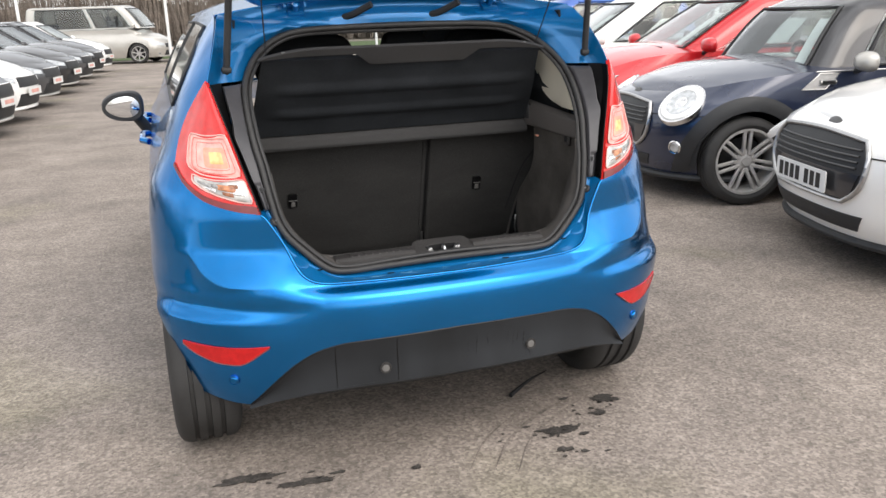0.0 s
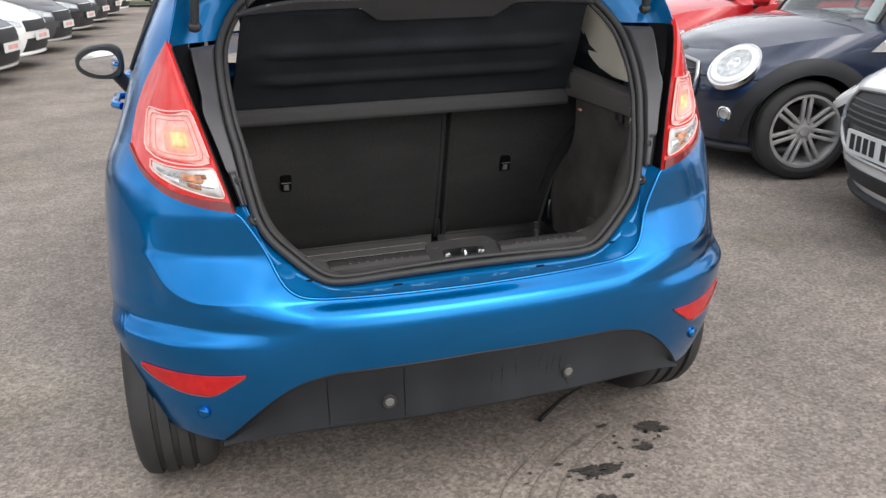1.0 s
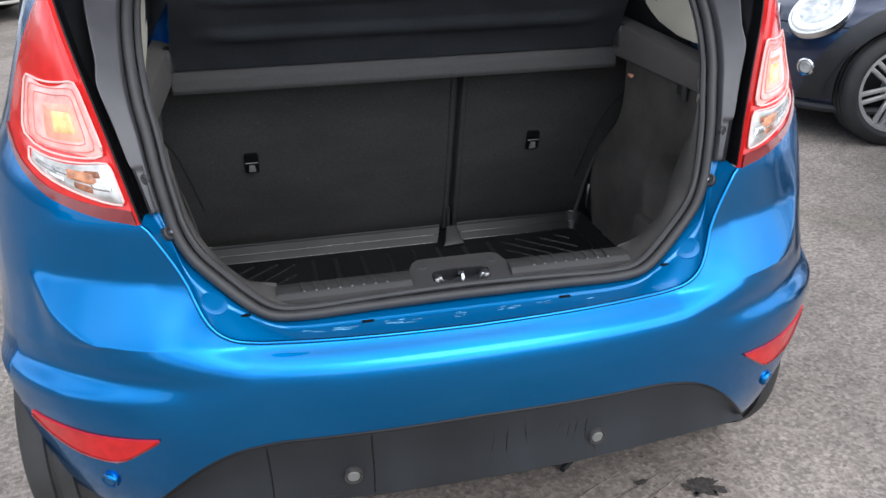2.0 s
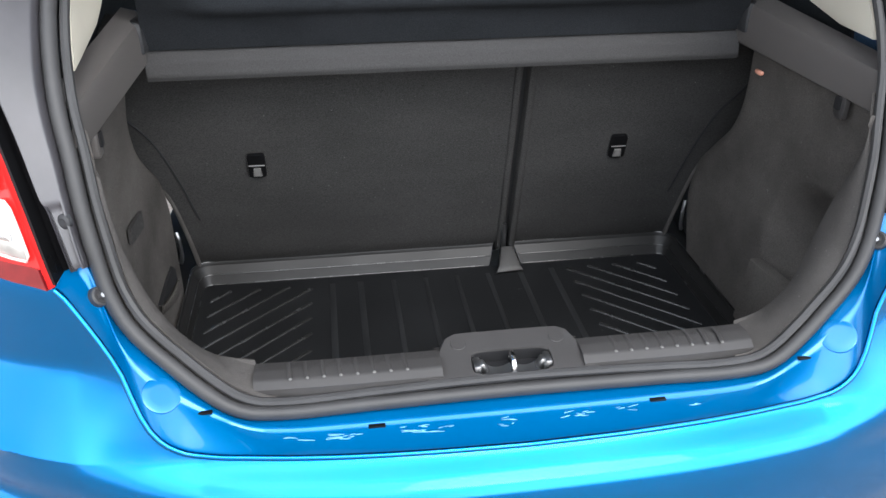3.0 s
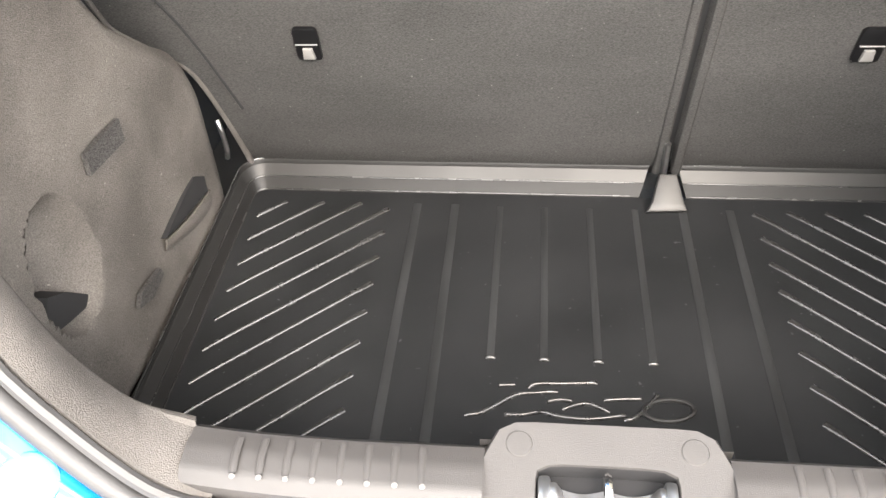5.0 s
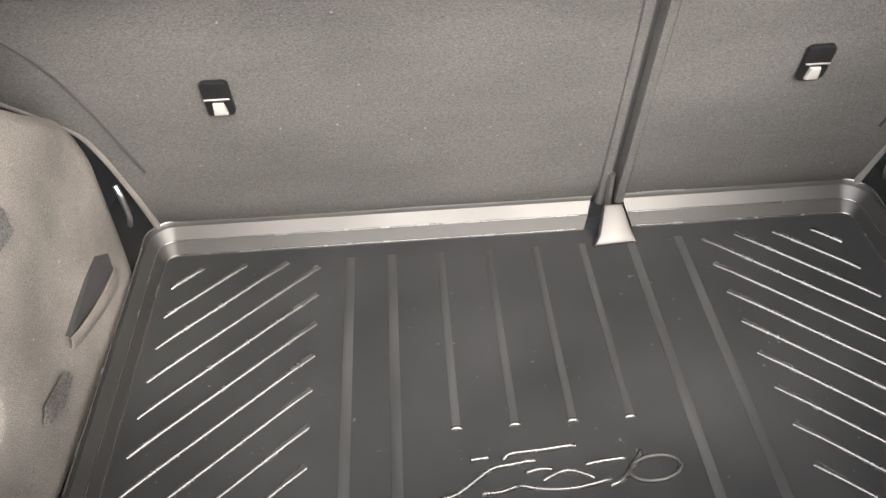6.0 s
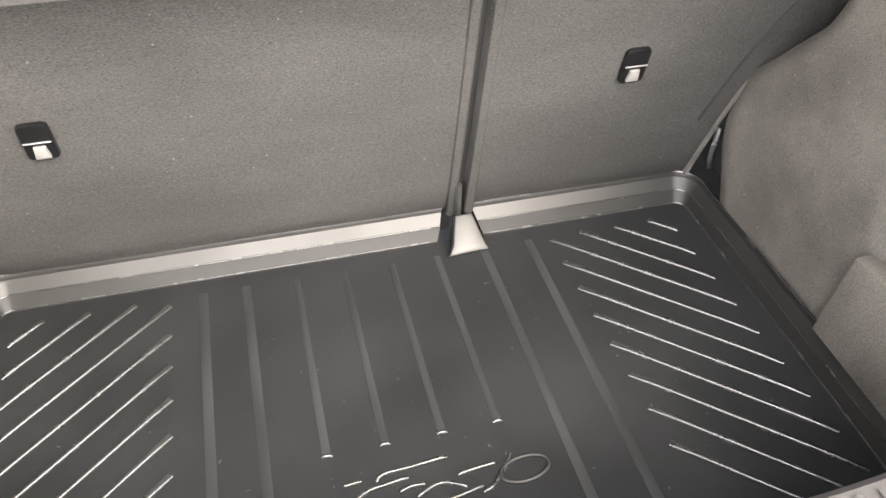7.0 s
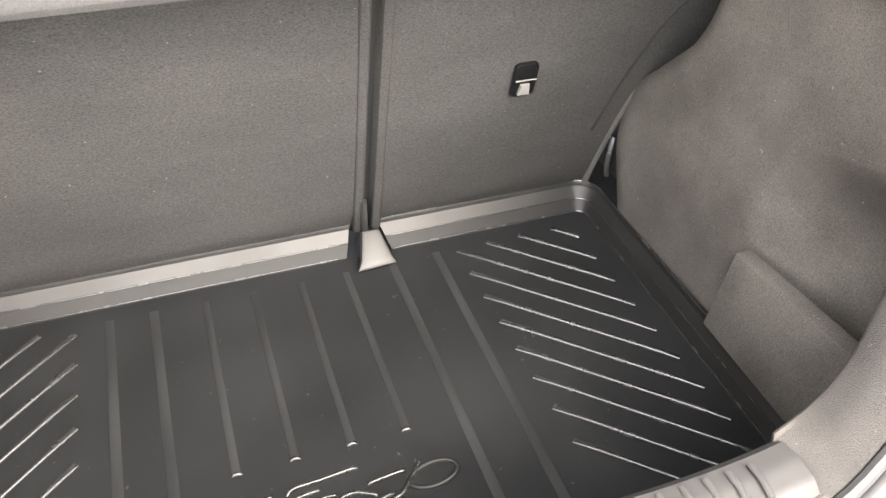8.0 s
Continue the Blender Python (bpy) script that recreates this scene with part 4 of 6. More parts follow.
def grip_lip_fn(u, v):
    y = .376 + .156 * u
    top = curve([(.376, .518), (.436, .502), (.489, .490), (.533, .480)], y)
    low = curve([(.376, .500), (.42, .482), (.469, .464), (.533, .447)], y)
    return Vector((-.543 + .010 * math.sin(math.pi * (.45 + .55 * v)) * math.sin(math.pi * (.08 + .84 * u)) ** .5, y, top + (low - top) * v))


part("grip_lip", grid(grip_lip_fn, 24, 8, thick=.003), TRIM_FELT, left_lining)
# dark plate across the pocket's mouth, standing for the shade within
part("cubby_shade", wall_plate([(.146, .600), (.168, .622), (.196, .603), (.234, .560), (.211, .561), (.180, .572), (.156, .582)], -.560, .03), DARK, left_lining)
for patch in ([(.289, .690), (.375, .677), (.378, .706), (.294, .715)], [(.270, .500), (.305, .484), (.345, .488), (.342, .500), (.285, .512)]):
    part("hook_tape_patch", wall_plate(patch, -.5405 if patch[0][1] > .6 else -.5365, .006), HOOK_TAPE, left_lining, "dark hook tape")
part("side_bin_board", slab([(.0, .010), (.172, .008), (.225, .050), (.225, .168), (.200, .163), (.018, .146)], Matrix.Translation((.537, .312, .432)) @ pose(0, 0, 0, 90, 0, -90), .023, .004), TRIM_FELT, car, "grey felt board of the side bin")
part("boot_lamp", box((.008, .022, .008), pose(.520, .391, .893), .003), CORE_ROSE, car, "small pale amber boot lamp")

# load sill with its lock surround
SILL = [(-.060, .628), (-.058, .648), (-.048, .6555), (-.028, .6575), (-.008, .654), (.000, .645), (.003, .60), (.003, .385)]


def sill_fn(u, v):
    k = v * (len(SILL) - 1)
    i = min(len(SILL) - 2, int(k))
    a, b = Vector(SILL[i]), Vector(SILL[i + 1])
    y, z = a.lerp(b, k - i)
    x = .095 + .245 * u
    out = max(0, (x - .20) / .14) ** 2
    return Vector((x, y + (.011 * out if v < .72 else 0), z - .006 * out * (1 if v < .72 else 0)))


sb_ = grid(sill_fn, 30, 28)
grid(lambda u, v: Vector((-1, 1, 1)) * sill_fn(u, v), 30, 28, sb_)
grid(lambda u, v: Vector(((2 * u - 1) * .1, .003, .385 + .265 * v)), 4, 6, sb_)
sill = part("load_sill", sb_, GREY_PLASTIC, car, "ribbed grey plastic load sill")
for side in (-1, 1):
    for k in range(8):
        x = side * (.142 + .0215 * k)
        part("sill_rib", tube([(x, -.044, .6550), (x + side * .001, -.030, .6575), (x + side * .002, -.012, .6555)], .0032, 8, flat=.45), GREY_PLASTIC, sill)
        part("sill_stud", lathe([(0, .0018), (.0018, .0014), (.0026, 0)], Matrix.Translation((x - side * .001, -.047, .6558)), 8), PALE_PLASTIC, sill)


def frame_ring(outer, inner, z0, z1, well=False):
    """A flat surround with a window in it; both outlines have the same count."""
    bm = bmesh.new()
    tip = lambda y: .27 * (y - .013)
    o0 = [bm.verts.new((x, y, z0)) for x, y in outer]
    o2 = [bm.verts.new((x * .995, y, z1 - .003 + tip(y))) for x, y in outer]
    o1 = [bm.verts.new((x * .972, -.03 + (y + .03) * .965, z1 + tip(y))) for x, y in outer]
    a1 = [bm.verts.new((x, y, z1 + tip(y))) for x, y in inner]
    a2 = [bm.verts.new((x * .985, y, z1 - .003 + tip(y))) for x, y in inner]
    a0 = [bm.verts.new((x * .97, y + .004, z0 - .028)) for x, y in inner]
    n = len(outer)
    for k in range(n):
        j = (k + 1) % n
        for p, q in ((o0, o2), (o2, o1), (o1, a1), (a1, a2)) if not well else ((a2, a0),):
            bm.faces.new((p[k], p[j], q[j], q[k]))
    bmesh.ops.delete(bm, geom=[v for v in bm.verts if not v.link_faces], context="VERTS")
    return bm


def by_angle(fn, cx, cy, n=48):
    return [fn(2 * math.pi * k / n) for k in range(n)]


def trap_at(a):
    c, s = math.cos(a), math.sin(a)
    # sides: back edge, front edge and the two slanted flanks, with rounded corners
    lim = [max(1e-4, s / .043), max(1e-4, (abs(c) * .90 + s * .43) / .0935)]
    t = sum(k ** 14 for k in lim) ** (-1 / 14)
    if s < 0:
        t = min(t, -.034 / s)
    return (c * t, -.030 + s * t)


def win_at(a):
    c, s = math.cos(a), math.sin(a)
    r = 1 / ((abs(c) / .055) ** 6 + (abs(s) / .0195) ** 6) ** (1 / 6)
    return (c * r, -.0395 + s * r)


lock = part("lock_surround", frame_ring(by_angle(trap_at, 0, 0), by_angle(win_at, 0, 0), .636, .6645), GREY_PLASTIC, sill, "grey plastic surround of the lock striker")
# the well's wall and floor are coloured near black as its shade
part("lock_well_wall", frame_ring(by_angle(trap_at, 0, 0), by_angle(win_at, 0, 0), .652, .6645, True), DARK, sill)
part("lock_well", box((.112, .05, .004), pose(0, -.039, .632)), DARK, sill)
for side in (-1, 1):
    part("lock_post", box((.010, .024, .026), pose(side * .047, -.040, .640, 0, side * 6, 0), .003), STEEL, sill)
    part("post_cap", box((.008, .014, .018), pose(side * .039, -.040, .644, 0, side * 25, 0), .003), STEEL, sill)
    part("surround_plug", lathe([(0, .0012), (.010, .001), (.0108, 0)], Matrix.Translation((side * .068, -.006, .6595)) @ pose(0, 0, 0, 15), 16), GREY_PLASTIC, sill)
    part("lock_plate", grid(lambda u, v: Vector((side * (.036 - .034 * u), -.050 + .016 * v, .640 - .006 * math.sin(math.pi * u) + .003 * v)), 10, 5, thick=.002), STEEL_DARK, sill)
part("lock_striker", tube(spline([(0, -.056, .625), (0, -.055, .645), (0, -.049, .655), (0, -.035, .658), (0, -.028, .652), (0, -.026, .625)], 24), .0036, 8), CHROME, sill, "chrome lock striker")

# scuffs on the painted ledge
rng = random.Random(4)
for cx in (-.262, -.222, -.200, -.128, -.112, -.098, -.02, .06, .075, .13, .21):
    for k in range(rng.randint(3, 6)):
        x = cx + rng.uniform(-.012, .012)
        if abs(abs(x) - .167) < .016:
            continue
        v = rng.uniform(.40, .54)
        ln = rng.uniform(.003, .020)
        dv = rng.uniform(-.03, .03)
        pts = [both(jamb_fn)(.5 + (x + ln * (j / 4 - .5)) / .546 / 2, v + dv * j / 4) + Vector((0, 0, .0003)) for j in range(5)]
        part("paint_scuff", tube(pts, lambda f: .0006 * math.sin(math.pi * (.08 + .84 * f)) + .0002, 5, flat=.4), SCUFF, jamb)

part("boot_floor", box((1.10, .70, .02), pose(0, .335, .374), .004), SHELF_FELT, car)


# ---- seat backs ----
def seat_y(z):
    return .598 - .275 * (z - .682)


SEAT_SEAM = .146


def seat_fn(x0, x1):
    def fn(u, v):
        z = .405 + .56 * v
        out = curve([(.40, .520), (.46, .524), (.55, .535), (.63, .552), (.68, .60), (.72, .642), (.85, .66)], z)
        xa, xb = max(x0, -out), min(x1, out)
        x = xa + (xb - xa) * u
        y = seat_y(z) + .022 * max(0, (.475 - z) / .07) ** 2
        d = min(u * abs(x1 - x0), (1 - u) * abs(x1 - x0), v * .56 + .02)
        if d < .012:
            y += .012 * (1 - math.sqrt(max(0, 1 - (1 - d / .012) ** 2)))
        y -= .004 * math.sin(math.pi * v) + .0025 * noise.noise(Vector((x * 4, z * 4, 2)))
        return Vector((x, y, z))
    return fn


for x0, x1, lx in ((-.67, SEAT_SEAM - .004, -.366), (SEAT_SEAM + .004, .67, .354)):
    s = part("seat_back", grid(seat_fn(x0, x1), 80, 50, thick=.07), SEAT_CARPET, car, "charcoal carpeted rear seat back")
    inner = x1 if x0 < 0 else x0
    sg = -1 if x0 < 0 else 1
    part("seat_piping", tube([(inner + sg * .010, seat_y(z) - .003, z) for z in [.43 + .52 * k / 20 for k in range(21)]], .0075, 8, flat=.7), SEAT_CARPET, s)
    ox_ = lambda z: sg * (curve([(.40, .520), (.46, .524), (.55, .535), (.63, .552), (.68, .60), (.72, .642), (.85, .66)], z) - .004)
    part("seat_hem", tube([(ox_(z), seat_y(z) - .001, z) for z in [.42 + .40 * k / 40 for k in range(41)]], .0050, 8), CORNER_FELT, s)
    zc = .690
    m = Matrix.Translation((lx, seat_y(zc) - .006, zc)) @ pose(0, 0, 0, 90 + 15.4, 0, 0)
    lt = part("seat_latch", slab(round_rect(.034, .056, .007), m, .006, .002), LATCH_BLACK, s, "black seat latch with a pale tab")
    part("latch_tab", slab([(-.0085, -.022), (.0085, -.022), (.0065, -.004), (-.0065, -.004)], m @ Matrix.Translation((0, 0, .006)), .004, .001), PALE_PLASTIC, lt)
    part("latch_bar", tube([m @ Vector((-.015, .003, .008)), m @ Vector((.015, .003, .008))], .0014, 6), STEEL_DARK, lt)
    ox = -.60 if sg < 0 else .60
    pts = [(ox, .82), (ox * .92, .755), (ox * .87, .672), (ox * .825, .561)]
    # the carpet's pressed line: its shade is a thin dark tube
    part("crease_shade", tube([(p.x, seat_y(p.y) - .0035, p.y) for p in spline([(a, b, 0) for a, b in pts], 20)], .0028, 6), DARK, s)
# dark strip set in the gap between the seat backs as its shade
part("seat_gap_shade", box((.012, .05, .50), pose(SEAT_SEAM, .64, .66, 15.4), 0), DARK, car)
for hx_, hw in ((-.275, .18), (.10, .09), (.42, .17)):
    head = bmesh.new()
    bmesh.ops.create_icosphere(head, subdivisions=3, radius=1)
    for vtx in head.verts:
        c = vtx.co
        e = lambda t: math.copysign(abs(t) ** .6, t)
        vtx.co = Vector((e(c.x) * hw + hx_, e(c.y) * .05 + .66, e(c.z) * .10 + 1.18))
    part("head_restraint", head, SHELF_FELT, car, "dark head restraint")
bk = part("belt_anchor", slab([(-.031, -.004), (.031, -.001), (.026, .012), (.014, .055), (-.012, .055), (-.022, .012)], Matrix.Translation((SEAT_SEAM - .002, .608, .398)) @ pose(0, 0, 0, 46, 0, 0), .014, .004), ANCHOR_GREY, car, "pale plastic belt anchor cover")
part("anchor_rod", tube([(SEAT_SEAM - .006, .650, .432), (SEAT_SEAM - .008, .640, .50)], .0048, 8), STEEL, bk)

# ---- boot tray liner ----
tray = thing("boot_liner", "black rubber boot liner with raised ribs on the boot floor", "boot liner", place=RAKE)
TW, TY0, TY1, TZ = .510, .006, .642, .395


def tray_fn(u, v):
    return Vector(((2 * u - 1) * TW, TY0 + (TY1 - TY0) * v, TZ + .0006 * noise.noise(Vector((u * 9, v * 7, 1)))))


part("liner_floor", grid(tray_fn, 50, 36, thick=.004), LINER, tray)
FL = [(0, .0), (.002, .001), (.0105, .0165), (.012, .0195), (.0135, .0200), (.0265, .0355), (.028, .0405), (.0295, .0432), (.031, .0436), (.032, .041)]


def flange(path, name):
    """path: (place, outward) pairs along the floor's edge."""
    def fn(u, v):
        k = u * (len(path) - 1)
        i = min(len(path) - 2, int(k))
        p = Vector(path[i][0]).lerp(Vector(path[i + 1][0]), k - i)
        o = Vector(path[i][1]).lerp(Vector(path[i + 1][1]), k - i).normalized()
        j = v * (len(FL) - 1)
        a = min(len(FL) - 2, int(j))
        d, h = Vector(FL[a]).lerp(Vector(FL[a + 1]), j - a)
        back = max(0, o.y)
        d *= .70 + .30 * back
        # the ends beside the belt anchor lean in towards it
        lean = .55 * h * max(0, 1 - abs(p.x - .146) / .10) * back
        return Vector((p.x + o.x * d + (lean if p.x < .146 else -lean), p.y + o.y * d, TZ + h))
    fl = part(name, grid(fn, 60, 2 * len(FL) - 2, thick=.003), LINER_EDGE, tray)
    fl.data.set_sharp_from_angle(angle=radians(16))
    inset = [(tuple(Vector(path[0][0]).lerp(Vector(path[1][0]), .3)), path[0][1])] + path[1:-1] + [(tuple(Vector(path[-1][0]).lerp(Vector(path[-2][0]), .3)), path[-1][1])]
    for d, h, r in ((.0128, .0200, .0010), (.0025, .0016, .0012), (.0300, .0438, .0014)):
        k_ = lambda o: .70 + .30 * max(0, o[1])
        lean_ = lambda p, o: math.copysign(.55 * h * max(0, 1 - abs(p[0] - .146) / .10) * max(0, o[1]), .146 - p[0])
        part("flange_line", tube([(p[0] + o[0] * d * k_(o) + lean_(p, o), p[1] + o[1] * d * k_(o), TZ + h) for p, o in inset], r, 6), LINER_RIB, fl)
    return fl


def corner(cx, cy, r, a0, a1, n=8):
    return [((cx + r * math.cos(radians(a)), cy + r * math.sin(radians(a)), 0), (math.cos(radians(a)), math.sin(radians(a)), 0)) for a in [a0 + (a1 - a0) * k / n for k in range(n + 1)]]


R = .018
left = [((-TW, .02 + (TY1 - R - .02) * k / 14, 0), (-1, 0, 0)) for k in range(14)] + corner(-TW + R, TY1 - R, R, 180, 90) + [((-TW + R + (.107 + TW - R) * k / 14, TY1, 0), (0, 1, 0)) for k in range(1, 15)]
right = [((.180 + (TW - R - .180) * k / 14, TY1, 0), (0, 1, 0)) for k in range(14)] + corner(TW - R, TY1 - R, R, 90, 0) + [((TW, TY1 - R - (TY1 - R - .02) * k / 14, 0), (1, 0, 0)) for k in range(1, 15)]
flange(left, "liner_flange")
flange(right, "liner_flange")

def rib(points, w, h, name="rib", material=LINER):
    part(name, tube([Vector((x, y, TZ + .0005)) for x, y in points], w, 8, flat=h / w), material, tray)


def wedge(points, w=.0042, h=.0034, name="rib", nub=0.0):
    """A raised line: a slope towards the tail, a small crest and a steep back."""
    P = [Vector((x, y, TZ)) for x, y in points]
    bm = bmesh.new()
    rows = []
    for i, p in enumerate(P):
        d = (P[min(i + 1, len(P) - 1)] - P[max(0, i - 1)]).normalized()
        n = Vector((d.y, -d.x, 0))
        if n.y > 0:
            n = -n
        f = 1.0 if 0 < i < len(P) - 1 else .35
        back = nub * max(0, (i - len(P) + 3) / 2)
        rows.append([bm.verts.new(p + n * a * w + Vector((0, 0, b * h * f))) for a, b in ((.75, -.3), (.68, .15), (.54, .50), (.36, .76), (.15, .93), (-.10, 1.0), (-.5 - back, .82), (-.9 - back, -.3))])
    for a, b in zip(rows, rows[1:]):
        for k in range(7):
            bm.faces.new((a[k], a[k + 1], b[k + 1], b[k]))
    part(name, bm, LINER_RIB, tray)


# herringbone lines, each from the flank up towards the middle; the right-hand set leans in a little
for side, xo, xi, lean_o, lean_i, y_top, rise in ((-1, .4935, .2835, 0, 0, .5745, .918), (1, .4725, .2690, .0024, .0016, .5800, .946)):
    for k in range(11):
        x0, y0, x1 = xo + lean_o * k, y_top - .0557 * k, xi + lean_i * k
        y1 = y0 + rise * (x0 - x1)
        if y1 > .613:
            x1, y1 = x0 - (.613 - y0) / rise, .613
        if y0 < .04:
            x0, y0 = x0 - (.04 - y0) / rise, .04
        if x0 - x1 > .02:
            n = 10
            wedge([(side * (x0 + (x1 - x0) * j / n), y0 + (y1 - y0) * j / n) for j in range(n + 1)], nub=.9)
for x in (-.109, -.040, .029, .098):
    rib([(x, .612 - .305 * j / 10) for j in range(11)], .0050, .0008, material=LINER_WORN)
    wedge([(x - .0065 + .013 * j / 4, .304) for j in range(5)], .0045, .004, "rib_end")
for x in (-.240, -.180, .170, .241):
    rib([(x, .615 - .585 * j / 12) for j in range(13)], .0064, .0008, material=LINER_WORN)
# raised emblem: plain strokes and an oval
for pts in ([(-0.136, 0.212), (-0.116, 0.216), (-0.095, 0.231), (-0.073, 0.246), (-0.049, 0.25), (-0.023, 0.254)], [(-0.06, 0.257), (-0.05, 0.264), (-0.018, 0.266), (0.026, 0.27)], [(-0.097, 0.259), (-0.075, 0.261)], [(-0.088, 0.215), (-0.067, 0.216), (-0.046, 0.222)], [(-0.045, 0.223), (-0.022, 0.216), (0.009, 0.214), (0.037, 0.218), (0.058, 0.223)], [(-0.018, 0.227), (0.011, 0.237), (0.039, 0.226)], [(0.032, 0.243), (0.054, 0.246), (0.08, 0.248)], [(-0.037, 0.237), (-0.021, 0.241), (-0.005, 0.24)], [(0.055, 0.215), (0.069, 0.22), (0.092, 0.245), (0.099, 0.257)]):
    wedge([tuple(p[:2]) for p in spline([(a, b, 0) for a, b in pts], 16)], .0040, .0036, "emblem_stroke")
part("emblem_oval", tube([(0.109 + 0.029 * math.cos(a) + .35 * 0.016 * math.sin(a), 0.232 + 0.016 * math.sin(a), TZ + .001) for a in [2 * math.pi * k / 32 for k in range(32)]], .0030, 8, closed=True), LINER_EDGE, tray)

# ---- parcel shelf, hanging raised ----
shelf = thing("parcel_shelf", "black felt parcel shelf lifted on its cords above the boot", "parcel shelf", place=RAKE)
LIP = [(.490, .905), (.478, .897), (.464, .898), (.460, .906), (.464, .930), (.472, .944), (.486, .952)]


def lip_fn(u, v):
    k = v * (len(LIP) - 1)
    i = min(len(LIP) - 2, int(k))
    y, z = Vector(LIP[i]).lerp(Vector(LIP[i + 1]), k - i)
    return Vector(((2 * u - 1) * .512, y, z))


part("shelf_front_strip", grid(lip_fn, 30, 24, thick=.006), STRIP, shelf, "grey front strip of the shelf")


def shelf_pt(x, k, d=0.0):
    """A place on the raised panel: k 0 at its pivot, 1 at its rear edge."""
    return Vector((x, .478 - .193 * k + .80 * d, .955 + .265 * k + .60 * d))


def shelf_panel_fn(u, v):
    x = (2 * u - 1) * (.512 - .042 * v)
    ends = min(1, max(0, (.46 - abs(x)) / .08))
    swell = sum(.010 * math.exp(-((v - k) / .055) ** 2) for k in (.30, .62)) * ends
    return shelf_pt(x, v, .003 * math.sin(v * 9) - swell + .0015 * noise.noise(Vector((x * 6, v * 5, 2))))


part("shelf_panel", grid(shelf_panel_fn, 48, 60, thick=.012), SHELF_FELT, shelf)


def rim_fn(u, v):
    x = (2 * u - 1) * .485
    low = 1.065
    a = min(1, max(0, (x + .175) / .05)) * min(1, max(0, (.245 - x) / .05))
    low -= .135 * a
    ed = max(0, (abs(x) - .30) / .185)
    low -= .04 * ed ** 2
    top = 1.14 - .11 * ed ** 2
    return shelf_pt(x, low + (top - low) * v, -.008)


part("shelf_rim", grid(rim_fn, 60, 5, thick=.012), STRIP, shelf, "grey plastic rear rim with a hand recess")
for side in (-1, 1):
    part("shelf_hook", box((.022, .012, .010), Matrix.Translation(shelf_pt(side * .40, 1.09, -.012)) @ pose(0, 0, 0), .003), PALE_PLASTIC, shelf)
    part("shelf_cord", tube([shelf_pt(side * .455, 1.02), Vector((side * .47, .16, 1.42)), Vector((side * .46, .05, 1.57))], .0022, 6), BLACK_TRIM, shelf)


# ---- the lot: ground ----
def ground_material():
    m = bpy.data.materials.new("worn_asphalt")
    m.use_nodes = True
    nt = m.node_tree
    b = nt.nodes["Principled BSDF"]
    L = nt.links.new
    tcn = nt.nodes.new("ShaderNodeTexCoord")
    def nz(scale, detail=4):
        n = nt.nodes.new("ShaderNodeTexNoise")
        n.inputs["Scale"].default_value, n.inputs["Detail"].default_value = scale, detail
        L(tcn.outputs["Object"], n.inputs["Vector"])
        return n.outputs["Fac"]
    def rng_(src, a, b_, c, d):
        r = nt.nodes.new("ShaderNodeMapRange")
        for k, val in enumerate((a, b_, c, d)):
            r.inputs[k + 1].default_value = val
        L(src, r.inputs[0])
        return r.outputs[0]
    def mul(a, c):
        x = nt.nodes.new("ShaderNodeMath")
        x.operation = "MULTIPLY"
        L(a, x.inputs[0]), L(c, x.inputs[1])
        return x.outputs[0]
    vor = nt.nodes.new("ShaderNodeTexVoronoi")
    vor.inputs["Scale"].default_value = 105
    L(tcn.outputs["Object"], vor.inputs["Vector"])
    sep = nt.nodes.new("ShaderNodeSeparateColor")
    L(vor.outputs["Color"], sep.inputs[0])
    v = mul(rng_(sep.outputs[0], 0, 1, .70, 1.32), rng_(nz(60), .3, .7, .78, 1.22))
    v = mul(v, rng_(nz(14, 5), .3, .7, .86, 1.14))
    v = mul(v, rng_(nz(95, 2), .24, .36, .45, 1.0))
    v = mul(v, rng_(nz(1.9, 7), .3, .7, .78, 1.20))
    v = mul(v, rng_(nz(.35, 4), .35, .65, .84, 1.12))
    ramp_ = nt.nodes.new("ShaderNodeVectorMath")
    ramp_.operation = "SCALE"
    ramp_.inputs[0].default_value = (.242, .205, .176)
    L(v, ramp_.inputs["Scale"])
    # moss tint in patches
    mix = nt.nodes.new("ShaderNodeMixRGB")
    mix.blend_type = "MULTIPLY"
    mix.inputs[2].default_value = (.86, .92, .70, 1)
    L(rng_(nz(.55, 5), .58, .72, 0, .8), mix.inputs[0])
    L(ramp_.outputs[0], mix.inputs[1])
    L(mix.outputs[0], b.inputs["Base Color"])
    b.inputs["Roughness"].default_value = .85
    bp = nt.nodes.new("ShaderNodeBump")
    bp.inputs["Strength"].default_value, bp.inputs["Distance"].default_value = .35, .005
    L(vor.outputs["Distance"], bp.inputs["Height"])
    L(bp.outputs[0], b.inputs["Normal"])
    return m


ASPHALT = ground_material()
OIL = mat("oil_damp", (.050, .044, .039), .75, vary=.5, scale=40, fine=.4, fine_scale=150, bump=.5, bump_scale=140)
gb = bmesh.new()
bmesh.ops.create_grid(gb, x_segments=60, y_segments=60, size=400)
tagged(part("ground", gb, ASPHALT), "worn grey-brown asphalt car park", "ground", kind="structure")

rng = random.Random(11)


